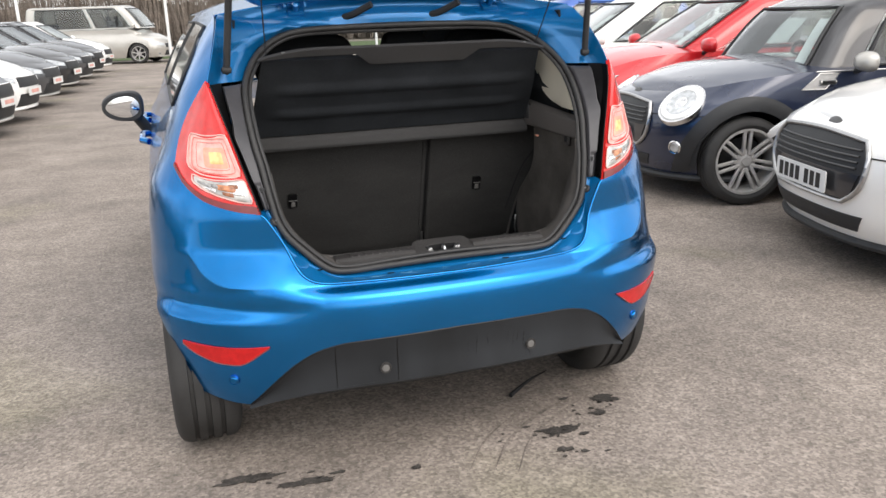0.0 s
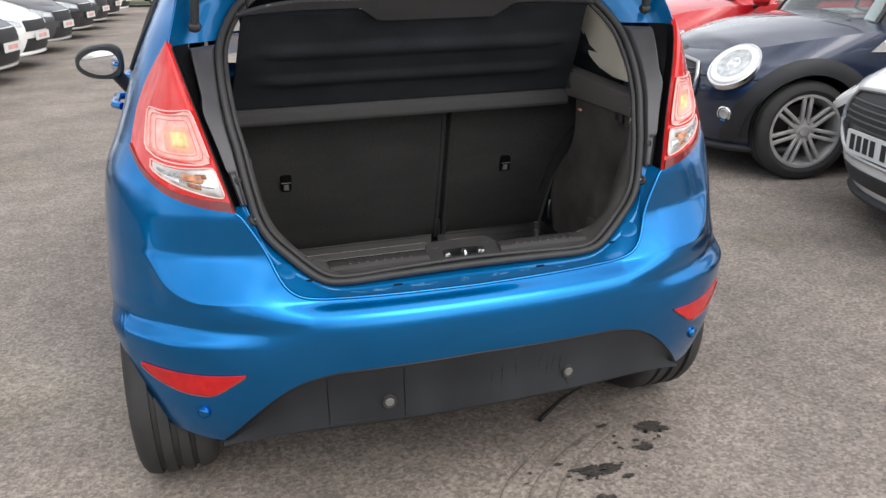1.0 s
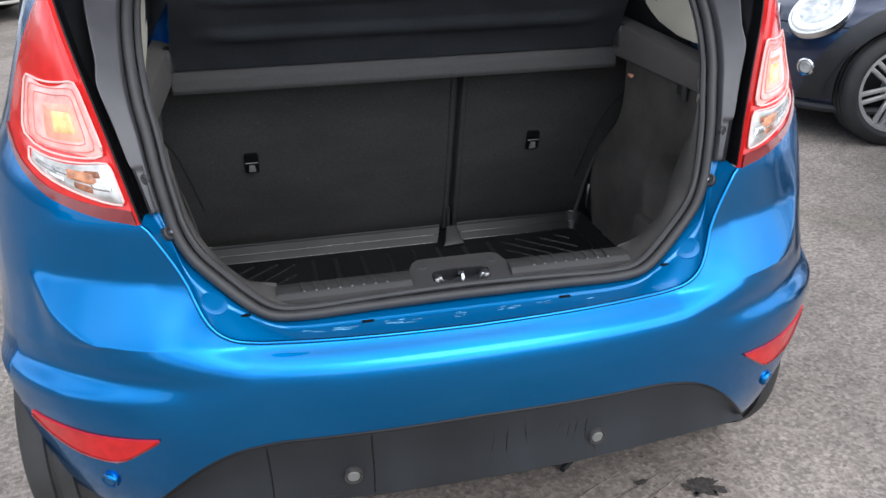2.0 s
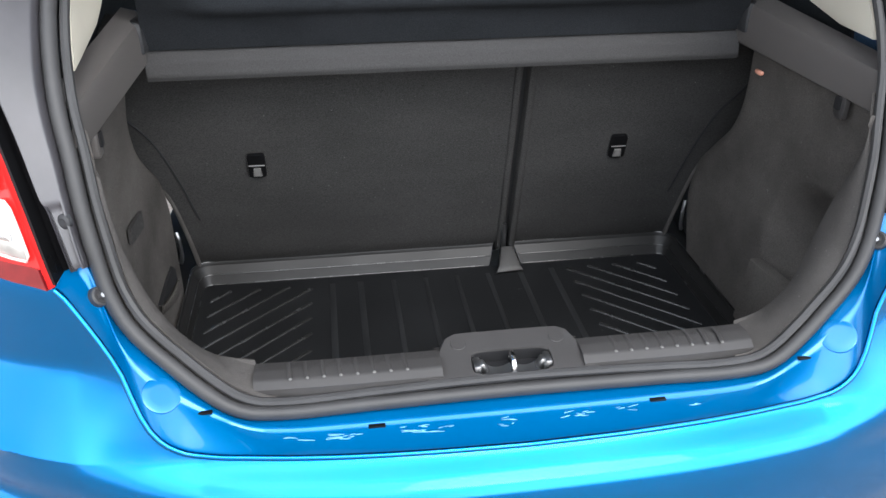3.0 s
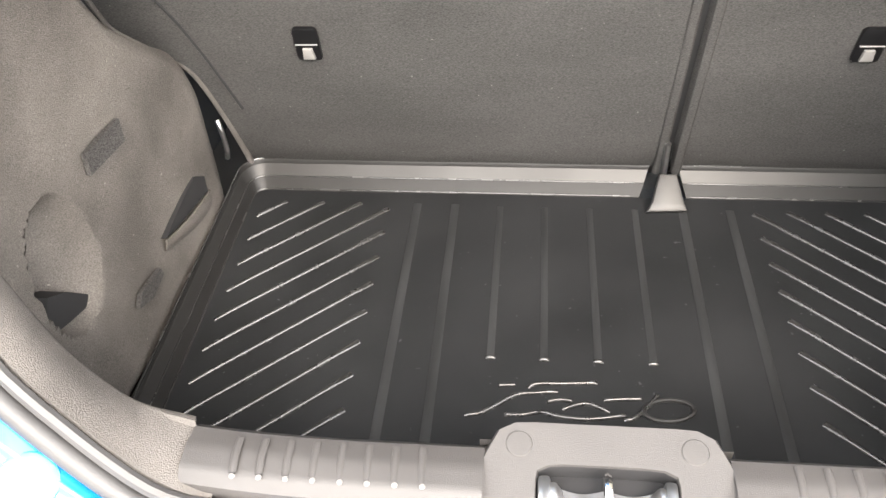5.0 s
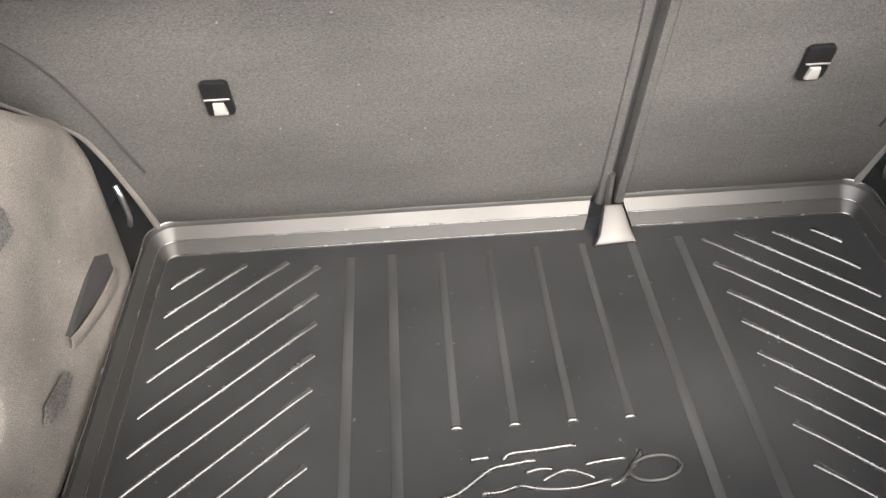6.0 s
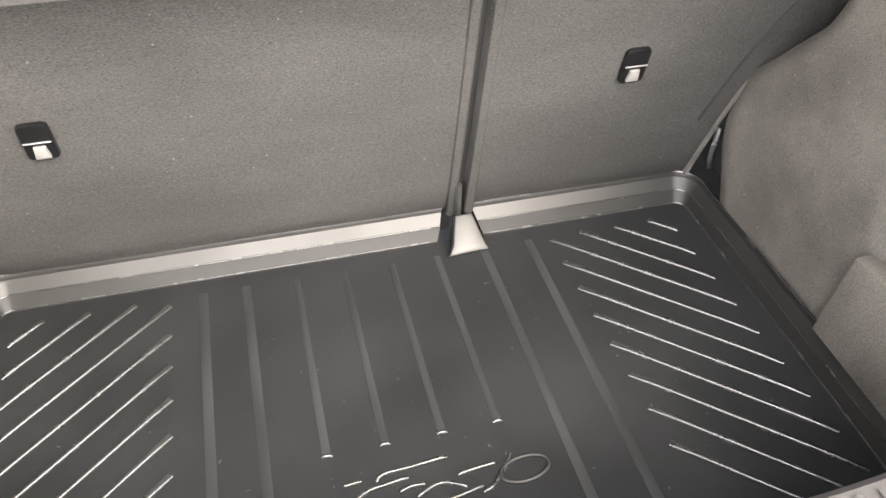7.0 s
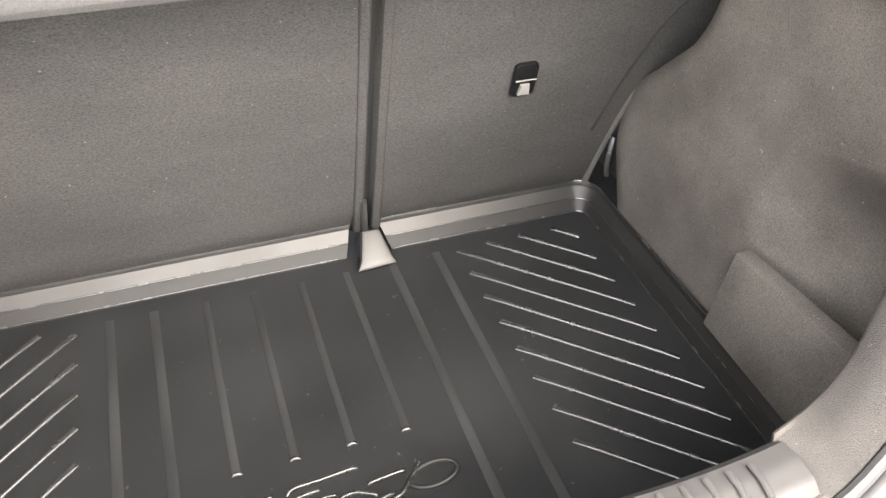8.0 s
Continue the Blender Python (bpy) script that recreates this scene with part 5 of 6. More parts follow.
def stain(x, y, rx, ry, seed):
    r = random.Random(seed)
    ph = [r.uniform(0, 6.28) for _ in range(26)]
    bm = bmesh.new()
    n = 140
    pts = []
    for k in range(n):
        a = 2 * math.pi * k / n
        s = 1 + sum(.22 / (j + 1) ** .62 * math.sin((j + 2) * a + ph[j]) for j in range(26)) * .80
        pts.append(bm.verts.new((x + rx * s * math.cos(a), y + ry * s * math.sin(a), .003)))
    f = bm.faces.new(pts)
    bmesh.ops.extrude_face_region(bm, geom=[f])
    for w in bm.verts[n:]:
        w.co.z += .0015
    ob = part("oil_stain", bm, OIL, smooth=False)
    return tagged(ob, "dark damp oil stain on the asphalt", "stain", "drips behind the car", "stuff")


for k, (x, y, rx, ry) in enumerate([(.597, -.03, .045, .028), (.527, -.12, .028, .014), (.345, -.18, .055, .030), (.41, -.23, .014, .01), (.306, -.297, .026, .014), (.36, -.33, .012, .008), (-.665, -.095, .085, .022), (-.50, -.178, .075, .018), (-.40, -.16, .02, .008), (-.165, -.222, .014, .012), (.46, .02, .016, .008), (.25, -.12, .010, .007)]):
    stain(x, y, rx, ry, k + 5)
for k in range(26):
    a = rng.choice([(.34, -.19), (.56, -.07), (-.58, -.13), (.33, -.31), (.52, -.10)])
    stain(a[0] + rng.gauss(0, .075), a[1] + rng.gauss(0, .03), rng.uniform(.003, .010), rng.uniform(.002, .006), 60 + k)
SCUFFED = mat("tyre_scuffed_asphalt", (.185, .157, .135), .85, vary=.35, scale=14, fine=.45, fine_scale=105, bump=.6, bump_scale=140)
for w_, pts in ((.007, [(.05, -.33), (.17, -.17), (.33, -.05), (.52, .04)]), (.005, [(.11, -.37), (.24, -.19), (.40, -.07), (.58, .03)]), (.004, [(-.02, -.30), (.10, -.14), (.27, -.01), (.45, .08)])):
    arc = [Vector((p.x, p.y, .0025)) for p in spline([(x, y, 0) for x, y in pts], 40)]
    bm = bmesh.new()
    vs = []
    for j, p in enumerate(arc):
        d = (arc[min(40, j + 1)] - arc[max(0, j - 1)]).normalized()
        nn = Vector((-d.y, d.x, 0)) * w_ * math.sin(math.pi * (.04 + .92 * j / 40)) * (1 + .5 * noise.noise(p * 9))
        vs.append((bm.verts.new(p - nn), bm.verts.new(p + Vector((0, 0, .0012))), bm.verts.new(p + nn)))
    for a, b in zip(vs, vs[1:]):
        bm.faces.new((a[0], a[1], b[1], b[0])), bm.faces.new((a[1], a[2], b[2], b[1]))
    tagged(part("tyre_mark", bm, SCUFFED), "faint curved tyre mark on the asphalt", "tyre mark", "tyre marks behind the car", "stuff")
tw = part("dry_twig", tube(spline([(.29, .10, .012), (.36, .15, .018), (.42, .20, .012), (.50, .24, .014)], 16), lambda f: .009 * (1 - f * .8), 6), DARK)
tagged(tw, "dark dry twig lying on the asphalt", "twig")

# ---- other cars ----
def car_spec(L_, w, H, nose=.74, steep=0.0):
    return dict(W=[(.15, .90 * w), (.35, .965 * w), (.55, w), (.75, .985 * w), (1.0, .92 * w)],
                R=[(.15, .10), (.35, .03), (.55, .0), (.75, .03), (1.0, .14)],
                F=[(.15, L_ - .10), (.32, L_ - .02), (.5, L_), (.62, L_ - .02), (nose - .04, L_ - .07), (nose + .02, L_ - .18), (1.0, L_ - .60)],
                D=.45, Df=.62, N=2.5)


def lot_car(name, label, nose, ang, colour, L_=4.0, w=.87, H=1.45, small=False, roof_colour=None, plate="orange", papers=False, group="", bright=True, van=False, mirror_mat=None, wheel_r=.30):
    nz_ = .745 if small else (.86 if van else .74)
    sp = car_spec(L_, w, H, nz_)
    belt = 1.23 if van else (.885 if small else .93)
    root = thing(name, label, "van" if van else "car", group, Matrix.Translation((nose[0], nose[1], 0)) @ pose(0, 0, 0, 0, 0, ang) @ Matrix.Translation((0, -L_, 0)))
    axf, axr = L_ - (.62 if small else .85), .68
    R_ = wheel_r
    A = R_ + .045

    def top(q):
        if van:
            return curve([(0, 1.18), (2.0, 1.18), (2.3, 1.10), (2.7, .95), (3, .86)], q)
        hi = .895 if small else .94
        return curve([(0, hi), (1.9, hi), (2.25, hi - .04), (2.6, nz_ + .035), (3, nz_)], q)

    def low(y, x):
        lo = .20
        if x > w * .75:
            for a in (axf, axr):
                if abs(y - a) < A:
                    lo = max(lo, R_ + math.sqrt(A * A - (y - a) ** 2))
        return lo

    def wall(u, v):
        q = 3 * abs(2 * u - 1)
        p0 = ring(sp, q, .4)
        zb, zt = low(p0.y, p0.x), top(q)
        p = ring(sp, q, zb + (zt - zb) * v)
        if u < .5:
            p.x = -p.x
        return p

    part("body", grid(wall, 220, 14), colour, root)

    def deck(u, v):
        q = 3 * u
        p = ring(sp, q, top(q))
        s = 2 * v - 1
        return Vector((p.x * s, p.y, p.z + .055 * (1 - s * s) * min(1, p.x / .5) + (.02 if small else .02) * (1 - s ** 4) * min(1, p.x / .6)))

    part("bonnet", grid(deck, 60, 14), colour, root)
    ws = (L_ - 1.0, L_ - 1.42) if not van else (L_ - .62, L_ - 1.25)
    if not small and not van:
        ws = (L_ - 1.0, L_ - 1.85)
    gs = dict(W=[(belt - .02, .90 * w), (H - .10, (.72 if not van else .80) * w), (H, (.62 if not van else .74) * w)],
              R=[(belt - .02, .10), (H - .08, .30 if not van else .18), (H, .42 if not van else .25)],
              F=[(belt - .02, ws[0]), (H - .08, ws[1] + .08), (H, ws[1] - .08)], D=.25, Df=.35, N=4.0)
    z0, z1 = belt - .02, H

    def cab(u, v):
        q = 3 * abs(2 * u - 1)
        p = ring(gs, q, z0 + (z1 - z0) * v)
        if u < .5:
            p.x = -p.x
        return p

    zt, zg = H - .09, belt + .03
    panes = ((1.06, 1.60), (1.66, 1.98)) if van else ((1.02, 1.45), (1.50, 1.97))
    shell_ = grid(cab, 240, 24)
    gone = []
    shell_.faces.index_update()
    for f in shell_.faces:
        i, j = divmod(f.index, 24)
        q, z = 3 * abs(2 * (i + .5) / 240 - 1), z0 + (z1 - z0) * (j + .5) / 24
        if zg < z < zt and (q > 2.48 or q < .5 or any(a < q < b for a, b in panes)):
            gone.append(f)
    bmesh.ops.delete(shell_, geom=gone, context="FACES")
    part("cabin", shell_, BLACK_PAINT if small else colour, root)
    # dashboard, wheel and front seats behind the glass
    part("dashboard", box((1.46 * w, .34, .20), pose(0, ws[0] - .42, belt - .06), .05), CABIN_DARK, root)
    part("steering_wheel", tube([(.36 + .17 * math.cos(a), ws[0] - .66 + .04 * math.sin(a), belt - .01 + .16 * math.sin(a)) for a in [2 * math.pi * k / 24 for k in range(24)]], .016, 8, closed=True), CABIN_DARK, root)
    for side in (-1, 1):
        st_ = part("front_seat", box((.48, .16, .72), pose(side * .37, ws[0] - 1.22, belt - .10, 14), .06), CABIN_CLOTH, root)
        part("head_rest", box((.26, .10, .17), pose(side * .37, ws[0] - 1.34, belt + .33, 10), .04), CABIN_CLOTH, st_)
    part("rear_seat", box((1.40 * w, .18, .60), pose(0, .72, belt - .10, 16), .06), CABIN_CLOTH, root)
    part("cabin_floor", box((1.62 * w, ws[0] - .5, .05), pose(0, (ws[0] + .1) / 2, belt - .38), .01), CABIN_DARK, root)

    def rf(u, v):
        p = ring(gs, 3 * u, H)
        s = 2 * v - 1
        return Vector((p.x * s, p.y, p.z + .035 * (1 - s * s)))

    part("roof", grid(rf, 40, 12, thick=.01), roof_colour or colour, root)

    def glass(name_, qa, qb, side):
        g_ = part(name_, grid(lambda u, v: off(gs, qa - .02 + (qb - qa + .04) * u, zg - .02 + (zt - zg + .04) * v, .006, side), 12, 8, thick=.003), GLASS_CAR, root)
        g_.visible_shadow = False
        part("window_frame", tube([off(gs, qa + (qb - qa) * a, zg + (zt - zg) * b, .011, side) for a, b in [(k / 8, 0) for k in range(9)] + [(1, k / 6) for k in range(1, 7)] + [(1 - k / 8, 1) for k in range(1, 9)] + [(0, 1 - k / 6) for k in range(1, 6)]], .012, 6, closed=True), BLACK_TRIM, g_)

    wsn = part("windscreen", grid(lambda u, v: off(gs, 3 - .54 * abs(2 * u - 1), zg - .02 + (zt - zg + .04) * v, .006, 1 if u > .5 else -1), 24, 8, thick=.003), GLASS_CAR, root, "clear windscreen")
    wsn.visible_shadow = False
    part("windscreen_frame", tube([off(gs, 3 - .52 * a, zg + (zt - zg) * b, .011, s_) for a, b, s_ in [(1 - k / 8, 0, -1) for k in range(9)] + [(k / 8, 0, 1) for k in range(1, 9)] + [(1, k / 6, 1) for k in range(1, 7)] + [(1 - k / 8, 1, 1) for k in range(1, 9)] + [(k / 8, 1, -1) for k in range(1, 9)] + [(1, 1 - k / 6, -1) for k in range(1, 6)]], .012, 6, closed=True), BLACK_TRIM, wsn)
    for side in (-1, 1):
        for qa, qb in panes:
            glass("side_window", qa, qb, side)
        rr = part("roof_rail", tube([off(gs, 1 + k / 10, H - .05, .008, side) for k in range(11)], .02, 6), colour, root)
    part("rear_window", grid(lambda u, v: off(gs, .5 * abs(2 * u - 1), zg + (zt - zg) * v, .006, 1 if u > .5 else -1), 16, 6, thick=.003), GLASS_CAR, root).visible_shadow = False
    if papers:
        for qc in (2.75,) if not small else (2.62,):
            part("price_sheet", grid(lambda u, v: off(gs, qc - .07 + .14 * u, zg + .02 + .30 * v, -.012, -1), 6, 6, thick=.001), PAPER, root, "white price sheet in the windscreen")
        part("price_sheet", grid(lambda u, v: off(gs, 1.72 + .12 * u, zg + .03 + .22 * v, -.012, -1), 4, 4, thick=.001), PAPER, root, "white price sheet in the side window")

    # nose: grille, lamps, plate, intake
    def front_patch(name_, xa, xb, za, zb, d, mat_, side=0, label_="", parent=None, thick=.01, shape=None):
        def fn(u, v):
            z = za + (zb - za) * v
            x = xa + (xb - xa) * (2 * u - 1 if side == 0 else u)
            if shape:
                x, z = shape(x, z, u, v)
            s = (1 if x >= 0 else -1) if side == 0 else side
            return off(sp, q_at(sp, abs(x), z, True), z, d, s)
        if side == 0:
            return part(name_, grid(lambda u, v: fn_sym(fn, xb, za, zb, u, v, shape, d), 28, 8, thick=thick), mat_, parent or root, label_)
        return part(name_, grid(fn, 14, 8, thick=thick), mat_, parent or root, label_)

    def fn_sym(fn, xb, za, zb, u, v, shape, d):
        x, z = (2 * u - 1) * xb, za + (zb - za) * v
        if shape:
            x, z = shape(x, z, u, v)
        return off(sp, q_at(sp, abs(x), z, True), z, d, 1 if x >= 0 else -1)

    if small:
        hexa = lambda x, z, u, v: (x * (1 - .20 * abs(2 * v - 1.15) ** 2.6), z + .022 * (1 - (x / .46) ** 2) * v)
        g = front_patch("grille", 0, .46, .39, .685, .006, BLACK_TRIM, label_="black slatted grille in a chrome surround", shape=hexa)
        edge = [(u, 0) for u in [k / 20 for k in range(21)]] + [(1, v) for v in [k / 8 for k in range(1, 9)]] + [(1 - k / 20, 1) for k in range(1, 21)] + [(0, 1 - k / 8) for k in range(1, 8)]
        part("grille_surround", tube([fn_sym(None, .46, .39, .685, u, v, hexa, .012) for u, v in edge], .013, 8, closed=True), STEEL, g)
        part("grille_trim", tube([fn_sym(None, .46, .39, .685, .06 + .88 * k / 20, 1, hexa, .017) for k in range(21)], .007, 8), CHROME, g)
        part("grille_band", grid(lambda u, v: fn_sym(None, .43, .405, .535, u, v, lambda x, z, a, b: (x * (.86 + .14 * b), z), .014), 28, 4, thick=.01), GLOSS_BLACK, g)
        bd = off(sp, 3, nz_ - .012, .0)
        part("bonnet_badge", lathe([(0, .012), (.026, .010), (.034, .004), (.036, -.01)], Matrix.Translation(bd + Vector((0, -.02, .004))) @ pose(0, 0, 0, -62, 0, 0) @ Matrix.Diagonal((1.7, .9, 1, 1)), 24), STEEL_DARK, root, "small dark winged badge")
        for z in (.562, .590, .618, .646):
            part("grille_slat", tube([off(sp, q_at(sp, abs(x), z, True), z, .014, 1 if x >= 0 else -1) for x in [-.40 + .80 * k / 24 for k in range(25)]], .005, 6), STEEL_DARK, g)
        part("lower_intake", grid(lambda u, v: fn_sym(None, .44, .245, .325, u, v, lambda x, z, u, v: (x * (1 - .12 * (1 - v)), z), .006), 20, 4, thick=.01), BLACK_TRIM, root)
        part("chin_spoiler", tube([off(sp, q_at(sp, abs(x), .185, True), .185, .010, 1 if x >= 0 else -1) for x in [-.78 + 1.56 * k / 30 for k in range(31)]], .024, 8), BLACK_TRIM, root)
        for side in (-1, 1):
            q, z = q_at(sp, .645, .700, True), .700
            n = ring_n(sp, q, z)
            n.z += .45
            n.normalize()
            n.x *= side
            m = Matrix.Translation(off(sp, q, z, -.006 if bright else -.030, side)) @ n.to_track_quat("Z", "Y").to_matrix().to_4x4() @ Matrix.Diagonal((1.45, 1.72, .6, 1))
            hl = part("headlamp", lathe([(0, .034), (.05, .030), (.08, .022), (.098, .010), (.10, 0), (.10, -.05)], m, 36), HEADLAMP, root, "round clear headlamp with a bright ring")
            part("headlamp_ring", lathe([(.098, .012), (.103, .015), (.108, .010), (.110, -.01), (.108, -.05)], m, 36), CHROME if bright else WHITE_PAINT, hl)
            part("daylight_ring", lathe([(.070, .0265), (.074, .032), (.094, .024), (.097, .012)], m, 36), PLATE_WHITE, hl)
            part("lamp_bulb", lathe([(0, .042), (.022, .04), (.028, .032)], m, 20), CHROME, hl)
            q2 = q_at(sp, .66, .40, True)
            n2 = ring_n(sp, q2, .40)
            n2.x *= side
            m2 = Matrix.Translation(off(sp, q2, .40, .004, side)) @ n2.to_track_quat("Z", "Y").to_matrix().to_4x4()
            fg = part("fog_lamp", lathe([(0, .008), (.03, .006), (.036, .0), (.038, -.02)], m2, 24), HEADLAMP, root)
            part("fog_ring", lathe([(.037, .004), (.044, .007), (.05, 0), (.05, -.02)], m2, 24), CHROME, fg)
            for ay in (axf, axr):
                def clad(u, v, ay=ay, side=side):
                    a = radians(-12 + 204 * u)
                    r = A - .004 + .098 * v
                    y, z = ay + r * math.cos(a), max(.18, R_ + r * math.sin(a))
                    return Vector((side * (flank_x(sp, y, z) + .004 + .010 * math.sin(math.pi * (.15 + .7 * v))), y, z))
                part("arch_cladding", grid(clad, 40, 5, thick=.012), BLACK_TRIM, root)
            part("sill_cladding", tube([off(sp, qy(sp, axr + A + (axf - axr - 2 * A) * k / 8, .25), .25, .004, side) for k in range(9)], .045, 8), BLACK_TRIM, root)
            sc = part("side_scuttle", grid(lambda u, v: off(sp, qy(sp, axf - .60 + .15 * u + .04 * v, .84), .775 + .10 * v, .008, side), 6, 4, thick=.012), ALLOY, root, "chrome-edged side vent")
            part("vent_slot", tube([off(sp, qy(sp, axf - .58 + .11 * k / 6, .82), .818, .016, side) for k in range(7)], .018, 8, flat=1.0), STEEL, sc)
            # dark tube over the slot, in place of shade inside the vent
            part("vent_hole_shade", tube([off(sp, qy(sp, axf - .57 + .09 * k / 6, .82), .818, .030, side) for k in range(7)], .010, 8), DARK, sc)
            part("vent_edge", tube([off(sp, qy(sp, axf - .60 + .15 * a + .04 * b, .84), .775 + .10 * b, .022, side) for a, b in ((0, 0), (.5, 0), (1, 0), (1, .5), (1, 1), (.5, 1), (0, 1), (0, .5))], .0035, 6, closed=True), STEEL, sc)
            part("bonnet_gap", tube([off(sp, 3 - (3 - qy(sp, axf + A + .05, .62)) * k / 24, .62, .0015, side) for k in range(25)], .0035, 6), DARK, root)
            part("belt_strip", tube([off(sp, 1.05 + .93 * k / 10, .890, .004, side) for k in range(11)], .005, 6), STEEL, root)
    else:
        g = front_patch("grille", 0, .40, .52, .66, .006, BLACK_TRIM, label_="dark grille")
        part("grille_bar", tube([off(sp, q_at(sp, abs(x), .66, True), .66, .012, 1 if x >= 0 else -1) for x in [-.40 + .8 * k / 16 for k in range(17)]], .010, 6), CHROME, g)
        part("lower_intake", grid(lambda u, v: fn_sym(None, .46, .255, .425, u, v, lambda x, z, a, b: (x * (1 - .16 * b), z), .006), 20, 5, thick=.01), BLACK_TRIM, root)
        part("front_lip", tube([off(sp, q_at(sp, abs(x), .222, True), .222, .006, 1 if x >= 0 else -1) for x in [-.70 + 1.4 * k / 24 for k in range(25)]], .020, 8), SILVER_PAINT if colour is not WHITE_PAINT else WHITE_PAINT, root, "pale lower lip")
        for side in (-1, 1):
            part("headlamp", grid(lambda u, v: off(sp, q_at(sp, min(.985 * w, .46 + .36 * u), .58, True), .585 + (.06 + .075 * u) * v + .03 * u, .010, side), 12, 6, thick=.012), HEADLAMP, root, "clear swept headlamp")
            part("fog_lamp", grid(lambda u, v: off(sp, q_at(sp, .66 + .08 * u, .32, True), .29 + .06 * v, .011, side), 4, 4, thick=.006), HEADLAMP, root)
    # number plate with its characters as plain bars
    pz = .47 if small else .45
    pm = Matrix.Translation((0, curve(sp["F"], pz) + .028, pz)) @ pose(0, 0, 0, 90, 0, 180)
    pl = part("number_plate", slab(round_rect(.52, .111, .01), pm, .006), PLATE_WHITE, root, "white front number plate", smooth=False)
    if plate == "orange":
        part("plate_bar", box((.30, .05, .002), pm @ Matrix.Translation((0, 0, .0075))), ORANGE_INK, pl)
    else:
        for k in range(7):
            part("plate_bar", box((.040, .075, .002), pm @ Matrix.Translation((-.205 + .06 * k + (.035 if k > 3 else 0), 0, .0075))), INK, pl)
    for side in (-1, 1):
        for y in (axf, axr):
            wheel(root, side * (w - .115), y, R_, R_, .20, R_ * .72, 7, side, small, True)
            part("wheel_arch_liner", arch_shell(side * (w - .32), side * (w - .04), y, R_, A + .01), DARK, root)
        mb = bmesh.new()
        bmesh.ops.create_icosphere(mb, subdivisions=3, radius=1)
        my = ws[0] - (.36 if small else .28)
        for vtx in mb.verts:
            c = vtx.co.copy()
            e = lambda t: math.copysign(abs(t) ** .8, t)
            vtx.co = Vector((side * (w + .09) + e(c.x) * .10, my + c.y * (.09 if c.y > 0 else .03), belt + .07 + e(c.z) * .068))
        mr = part("door_mirror", mb, mirror_mat or colour, root)
        part("mirror_arm", tube([(side * (w + .02), my, belt + .02), (side * (w - .07), my + .01, belt - .01)], .02, 8), BLACK_TRIM, mr)
        part("wiper", tube([(side * .45 - .1, ws[0] + .02, belt + .045), (side * .1 - .1, ws[0] + .06, belt + .06)], .007, 6), BLACK_TRIM, root)
    part("underbody", box((w * 1.5, L_ * .86, .14), pose(0, L_ * .5, .26), .02), DARK, root)
    return root


def flank_x(spec, y, z):
    """How far out a car's skin lies at a place along it."""
    W, yr, yf, N = curve(spec["W"], z), curve(spec["R"], z), curve(spec["F"], z), spec["N"]
    c = max(0, 1 - (yf - y) / spec["Df"], 1 - (y - yr) / spec["D"])
    return W * max(0, 1 - min(1, c) ** N) ** (1 / N)


FACE = 78.0
lot_car("compact_car", "navy blue small hatchback with round headlamps and black wheel arches", (2.53, 3.14), FACE, NAVY_PAINT, 3.83, .865, 1.385, small=True, roof_colour=SILVER_PAINT, plate="ink", papers=True, mirror_mat=SILVER_PAINT, wheel_r=.305, group="cars facing the hatchback")
lot_car("compact_car", "white small hatchback with a black slatted grille", (2.42, 1.06), FACE - 3, WHITE_PAINT, 3.83, .865, 1.385, small=True, bright=False, plate="ink", mirror_mat=WHITE_PAINT, wheel_r=.305, group="cars facing the hatchback")
lot_car("parked_car", "bright red hatchback with paper price sheets", (2.9, 5.2), FACE, RED_PAINT, 4.1, .88, 1.46, papers=True, group="cars facing the hatchback")
lot_car("parked_car", "white hatchback with paper price sheets", (3.15, 7.6), FACE, WHITE_PAINT, 4.1, .88, 1.48, papers=True, group="cars facing the hatchback")
lot_car("parked_car", "mid-blue hatchback in the row", (3.3, 10.1), FACE, BLUE2_PAINT, 4.2, .89, 1.5, papers=True, group="cars facing the hatchback")
lot_car("parked_car", "silver hatchback at the row's far end", (3.5, 12.7), FACE, SILVER_PAINT, 4.2, .89, 1.5, group="cars facing the hatchback")
for (x, y), colour, label in (((-2.66, 9.37), BLACK_PAINT, "black hatchback with a dealer's plate"), ((-2.58, 11.2), WHITE_PAINT, "white hatchback with a dealer's plate"), ((-2.50, 13.6), CHARCOAL_PAINT, "charcoal hatchback with a dealer's plate"),
                              ((-2.40, 16.4), BLACK_PAINT, "black hatchback with chrome grille bar"), ((-2.3, 18.9), CHARCOAL_PAINT, "charcoal hatchback in the row"), ((-2.2, 21.6), BLACK_PAINT, "black hatchback in the row"),
                              ((-2.1, 24.4), WHITE_PAINT, "white car at the row's far end"), ((-2.75, 7.0), SILVER_PAINT, "silver hatchback in the row")):
    lot_car("parked_car", label, (x, y), -101, colour, 4.2, .845, 1.47, group="row of cars with dealer's plates")
lot_car("parked_van", "beige silver passenger van seen side on", (-.30, 29.6), -108, SILVER_PAINT, 4.9, .95, 1.97, van=True, wheel_r=.34)

# ---- edge of the lot ----
POLE = mat("white_pole_paint", (.75, .75, .74), .45, vary=.08)
for x, y in ((-4.62, 26.0), (-.35, 26.5), (7.5, 30.0), (15.0, 27.0)):
    ob = part("flag_pole", lathe([(.09, 0), (.09, .03), (.05, .05), (.045, 3), (.035, 6), (.0, 6.02)], Matrix.Translation((x, y, 0)), 16), POLE)
    tagged(ob, "tall white metal flag pole", "pole", "flag poles")
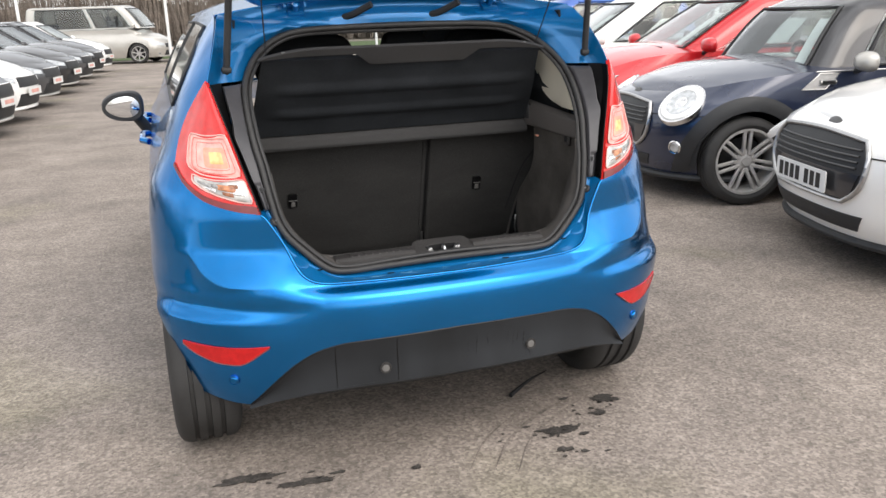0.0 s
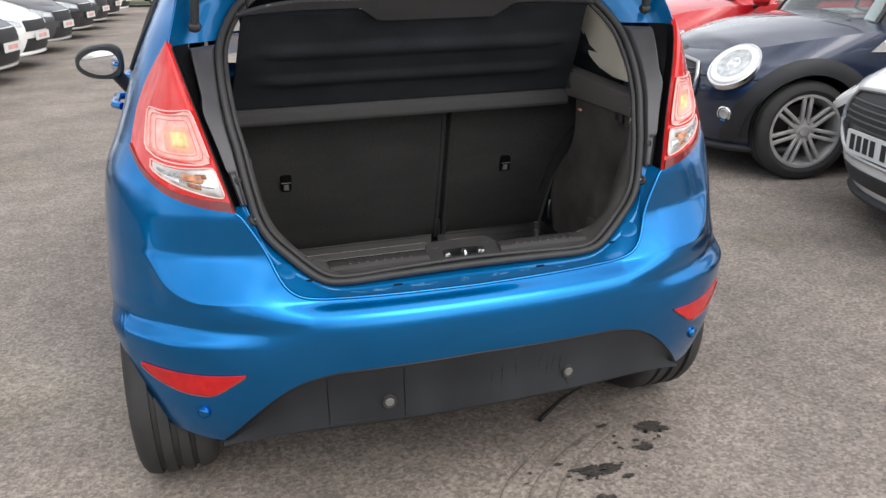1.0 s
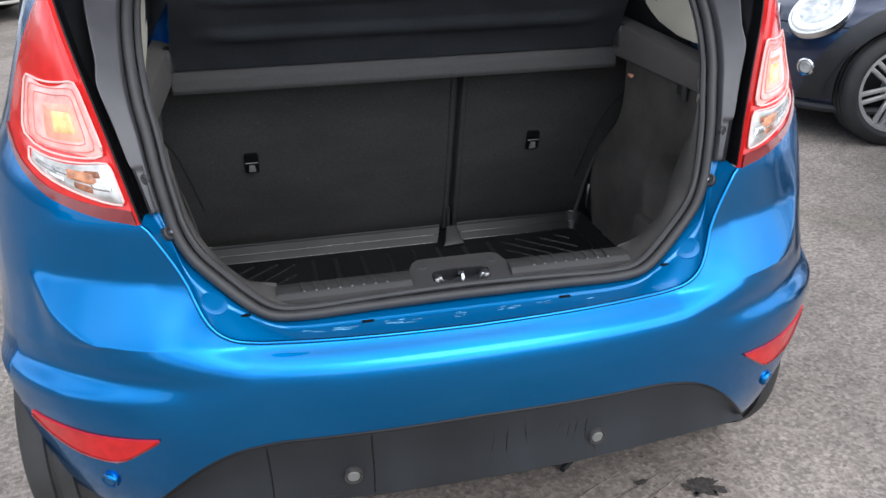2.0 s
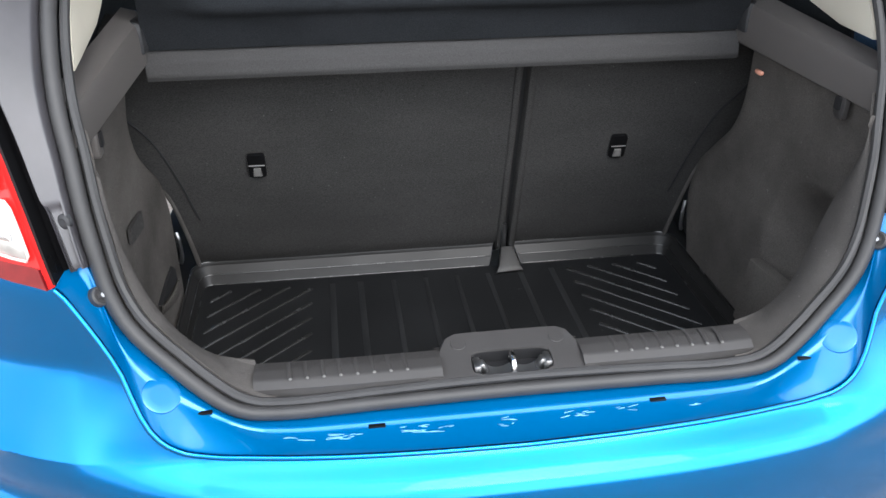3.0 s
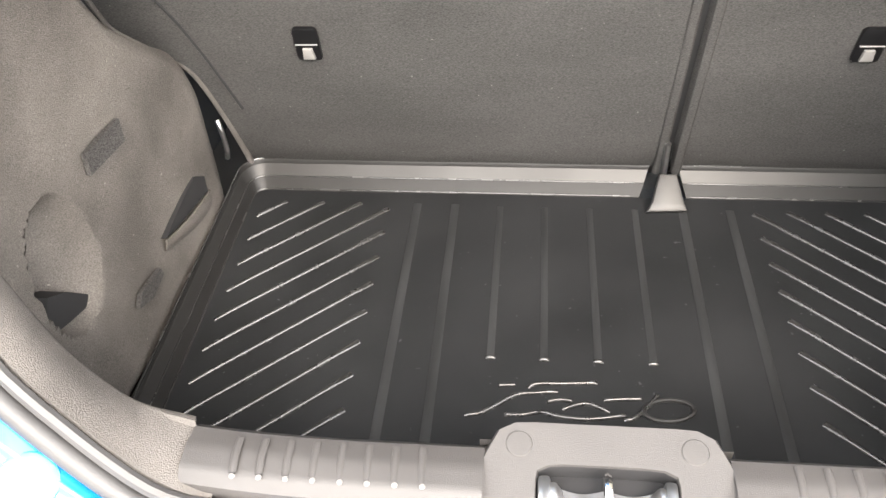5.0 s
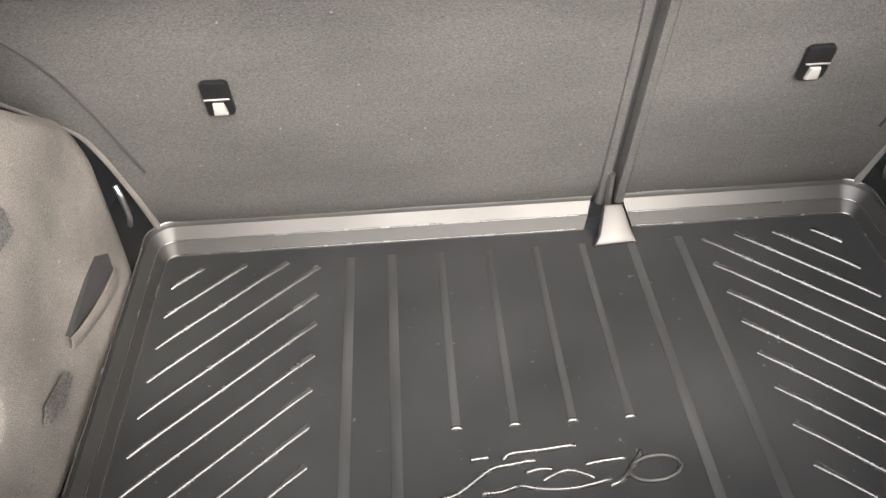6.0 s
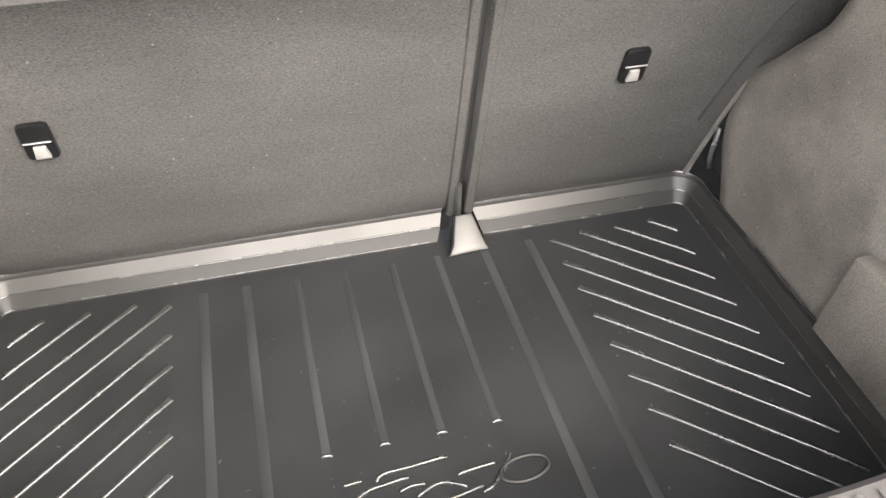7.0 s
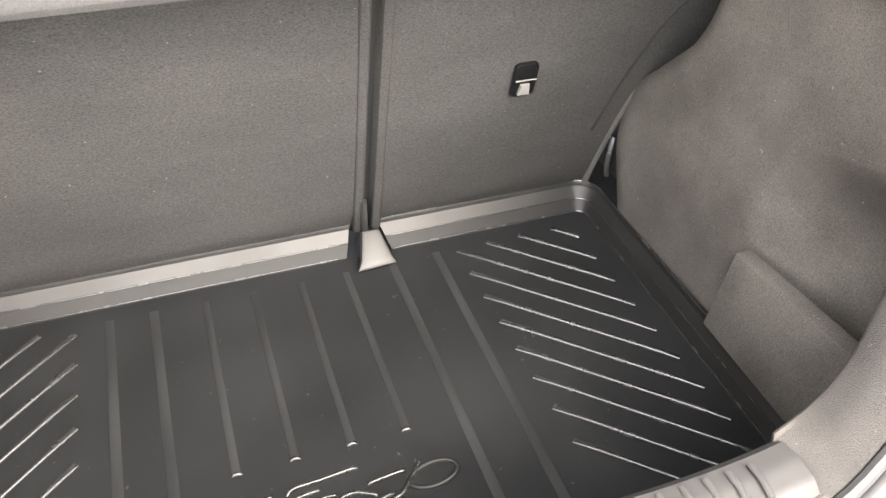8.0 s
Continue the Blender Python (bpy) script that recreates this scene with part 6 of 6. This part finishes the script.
GRASS = mat("verge_grass", (.07, .10, .035), .9, vary=.4, scale=3, fine=.5, fine_scale=60, bump=.8, bump_scale=60)
gbm = bmesh.new()
grid(lambda u, v: Vector((-45 + 90 * u, 31.9 + 9 * v, .012 + .10 * v + .03 * noise.noise(Vector((u * 90, v * 9, 0))))), 90, 8, gbm)
tagged(part("grass_verge", gbm, GRASS), "green grass verge behind the van", "grass", kind="stuff")

TWIG = mat("winter_twigs", (.20, .168, .142), .9, vary=.45, scale=1.5, fine=.5, fine_scale=14, bump=1.0, bump_scale=20)
BARK = mat("tree_bark", (.10, .08, .065), .9, vary=.3, scale=6, bump=.8, bump_scale=40)
hb = bmesh.new()


def hedge(u, v):
    a = 2 * math.pi * u
    p = Vector((math.cos(a), math.sin(a), 0))
    r = 52 + 2.5 * noise.noise(p * 7 + Vector((0, 0, v * 2))) + 1.2 * noise.noise(p * 40 + Vector((0, 0, v * 6)))
    h = (4.6 + 1.6 * noise.noise(p * 11) + 1.0 * noise.noise(p * 60)) * (.62 + .38 * math.tanh(4 * p.y))
    return Vector((p.x * r, p.y * r, h * v))


grid(lambda u, v: hedge(u, v * .55), 720, 8, hb, close_u=True)
tagged(part("hedge", hb, TWIG), "brown leafless hedge round the car park", "hedge", kind="stuff")
rt = np.random.RandomState(5)
TN = 20000
ang_, rad_, h_ = rt.uniform(-.25, np.pi + .25, TN), 49.2 + rt.uniform(0, 3.5, TN), rt.uniform(1.6, 5.4, TN)
foot = np.stack([rad_ * np.cos(ang_), rad_ * np.sin(ang_), rt.uniform(0, 1.2, TN)], 1)
tip = foot + np.stack([rt.normal(0, .55, TN), rt.normal(0, .55, TN), h_], 1)
thick_ = rt.uniform(.012, .034, TN)
tv = np.zeros((TN, 6, 3))
for k in range(3):
    a_ = 2 * np.pi * k / 3
    side_ = np.stack([thick_ * np.cos(a_ + ang_), thick_ * np.sin(a_ + ang_), 0 * ang_], 1)
    tv[:, k], tv[:, k + 3] = foot + side_, tip + side_ * .3
tf = [(6 * i + k, 6 * i + (k + 1) % 3, 6 * i + 3 + (k + 1) % 3, 6 * i + 3 + k) for i in range(TN) for k in range(3)]
tm = bpy.data.meshes.new("hedge_twigs")
tm.from_pydata(tv.reshape(-1, 3).tolist(), [], tf)
tm.materials.append(TWIG)
tagged(new("hedge_twigs", tm), "bare brown twigs of the winter hedge", "twigs", kind="stuff")


def tree(x, y, h, seed):
    r = random.Random(seed)
    root = thing("bare_tree", "leafless winter tree behind the hedge", "tree", "bare trees", Matrix.Translation((x, y, 0)))
    part("trunk", tube([(0, 0, 0), (r.uniform(-.1, .1), .05, h * .3), (r.uniform(-.2, .2), 0, h * .62)], lambda f: .20 * (1 - .65 * f), 8), BARK, root)
    bm = bmesh.new()
    def grow(p, d, ln, rad, lvl):
        e = p + d * ln
        tube([p, p.lerp(e, .5) + Vector((r.uniform(-.1, .1), r.uniform(-.1, .1), 0)) * ln * .4, e], lambda f: rad * (1 - .55 * f), 4, bm=bm)
        if lvl < 4:
            for _ in range(3):
                nd = (d + Vector((r.uniform(-.8, .8), r.uniform(-.8, .8), r.uniform(-.1, .6)))).normalized()
                grow(p.lerp(e, r.uniform(.45, 1)), nd, ln * r.uniform(.6, .78), rad * .5, lvl + 1)
    for _ in range(6):
        grow(Vector((0, 0, h * r.uniform(.3, .6))), Vector((r.uniform(-.7, .7), r.uniform(-.7, .7), 1)).normalized(), h * .25, .06, 0)
    part("crown", bm, TWIG, root, smooth=False)


for k in range(14):
    a = radians(40 + 9.0 * k)
    tree(47 * math.cos(a) + 1.3 * math.sin(k * 5), 47 * math.sin(a), 8 + 2 * math.sin(k * 2.3), 100 + k)
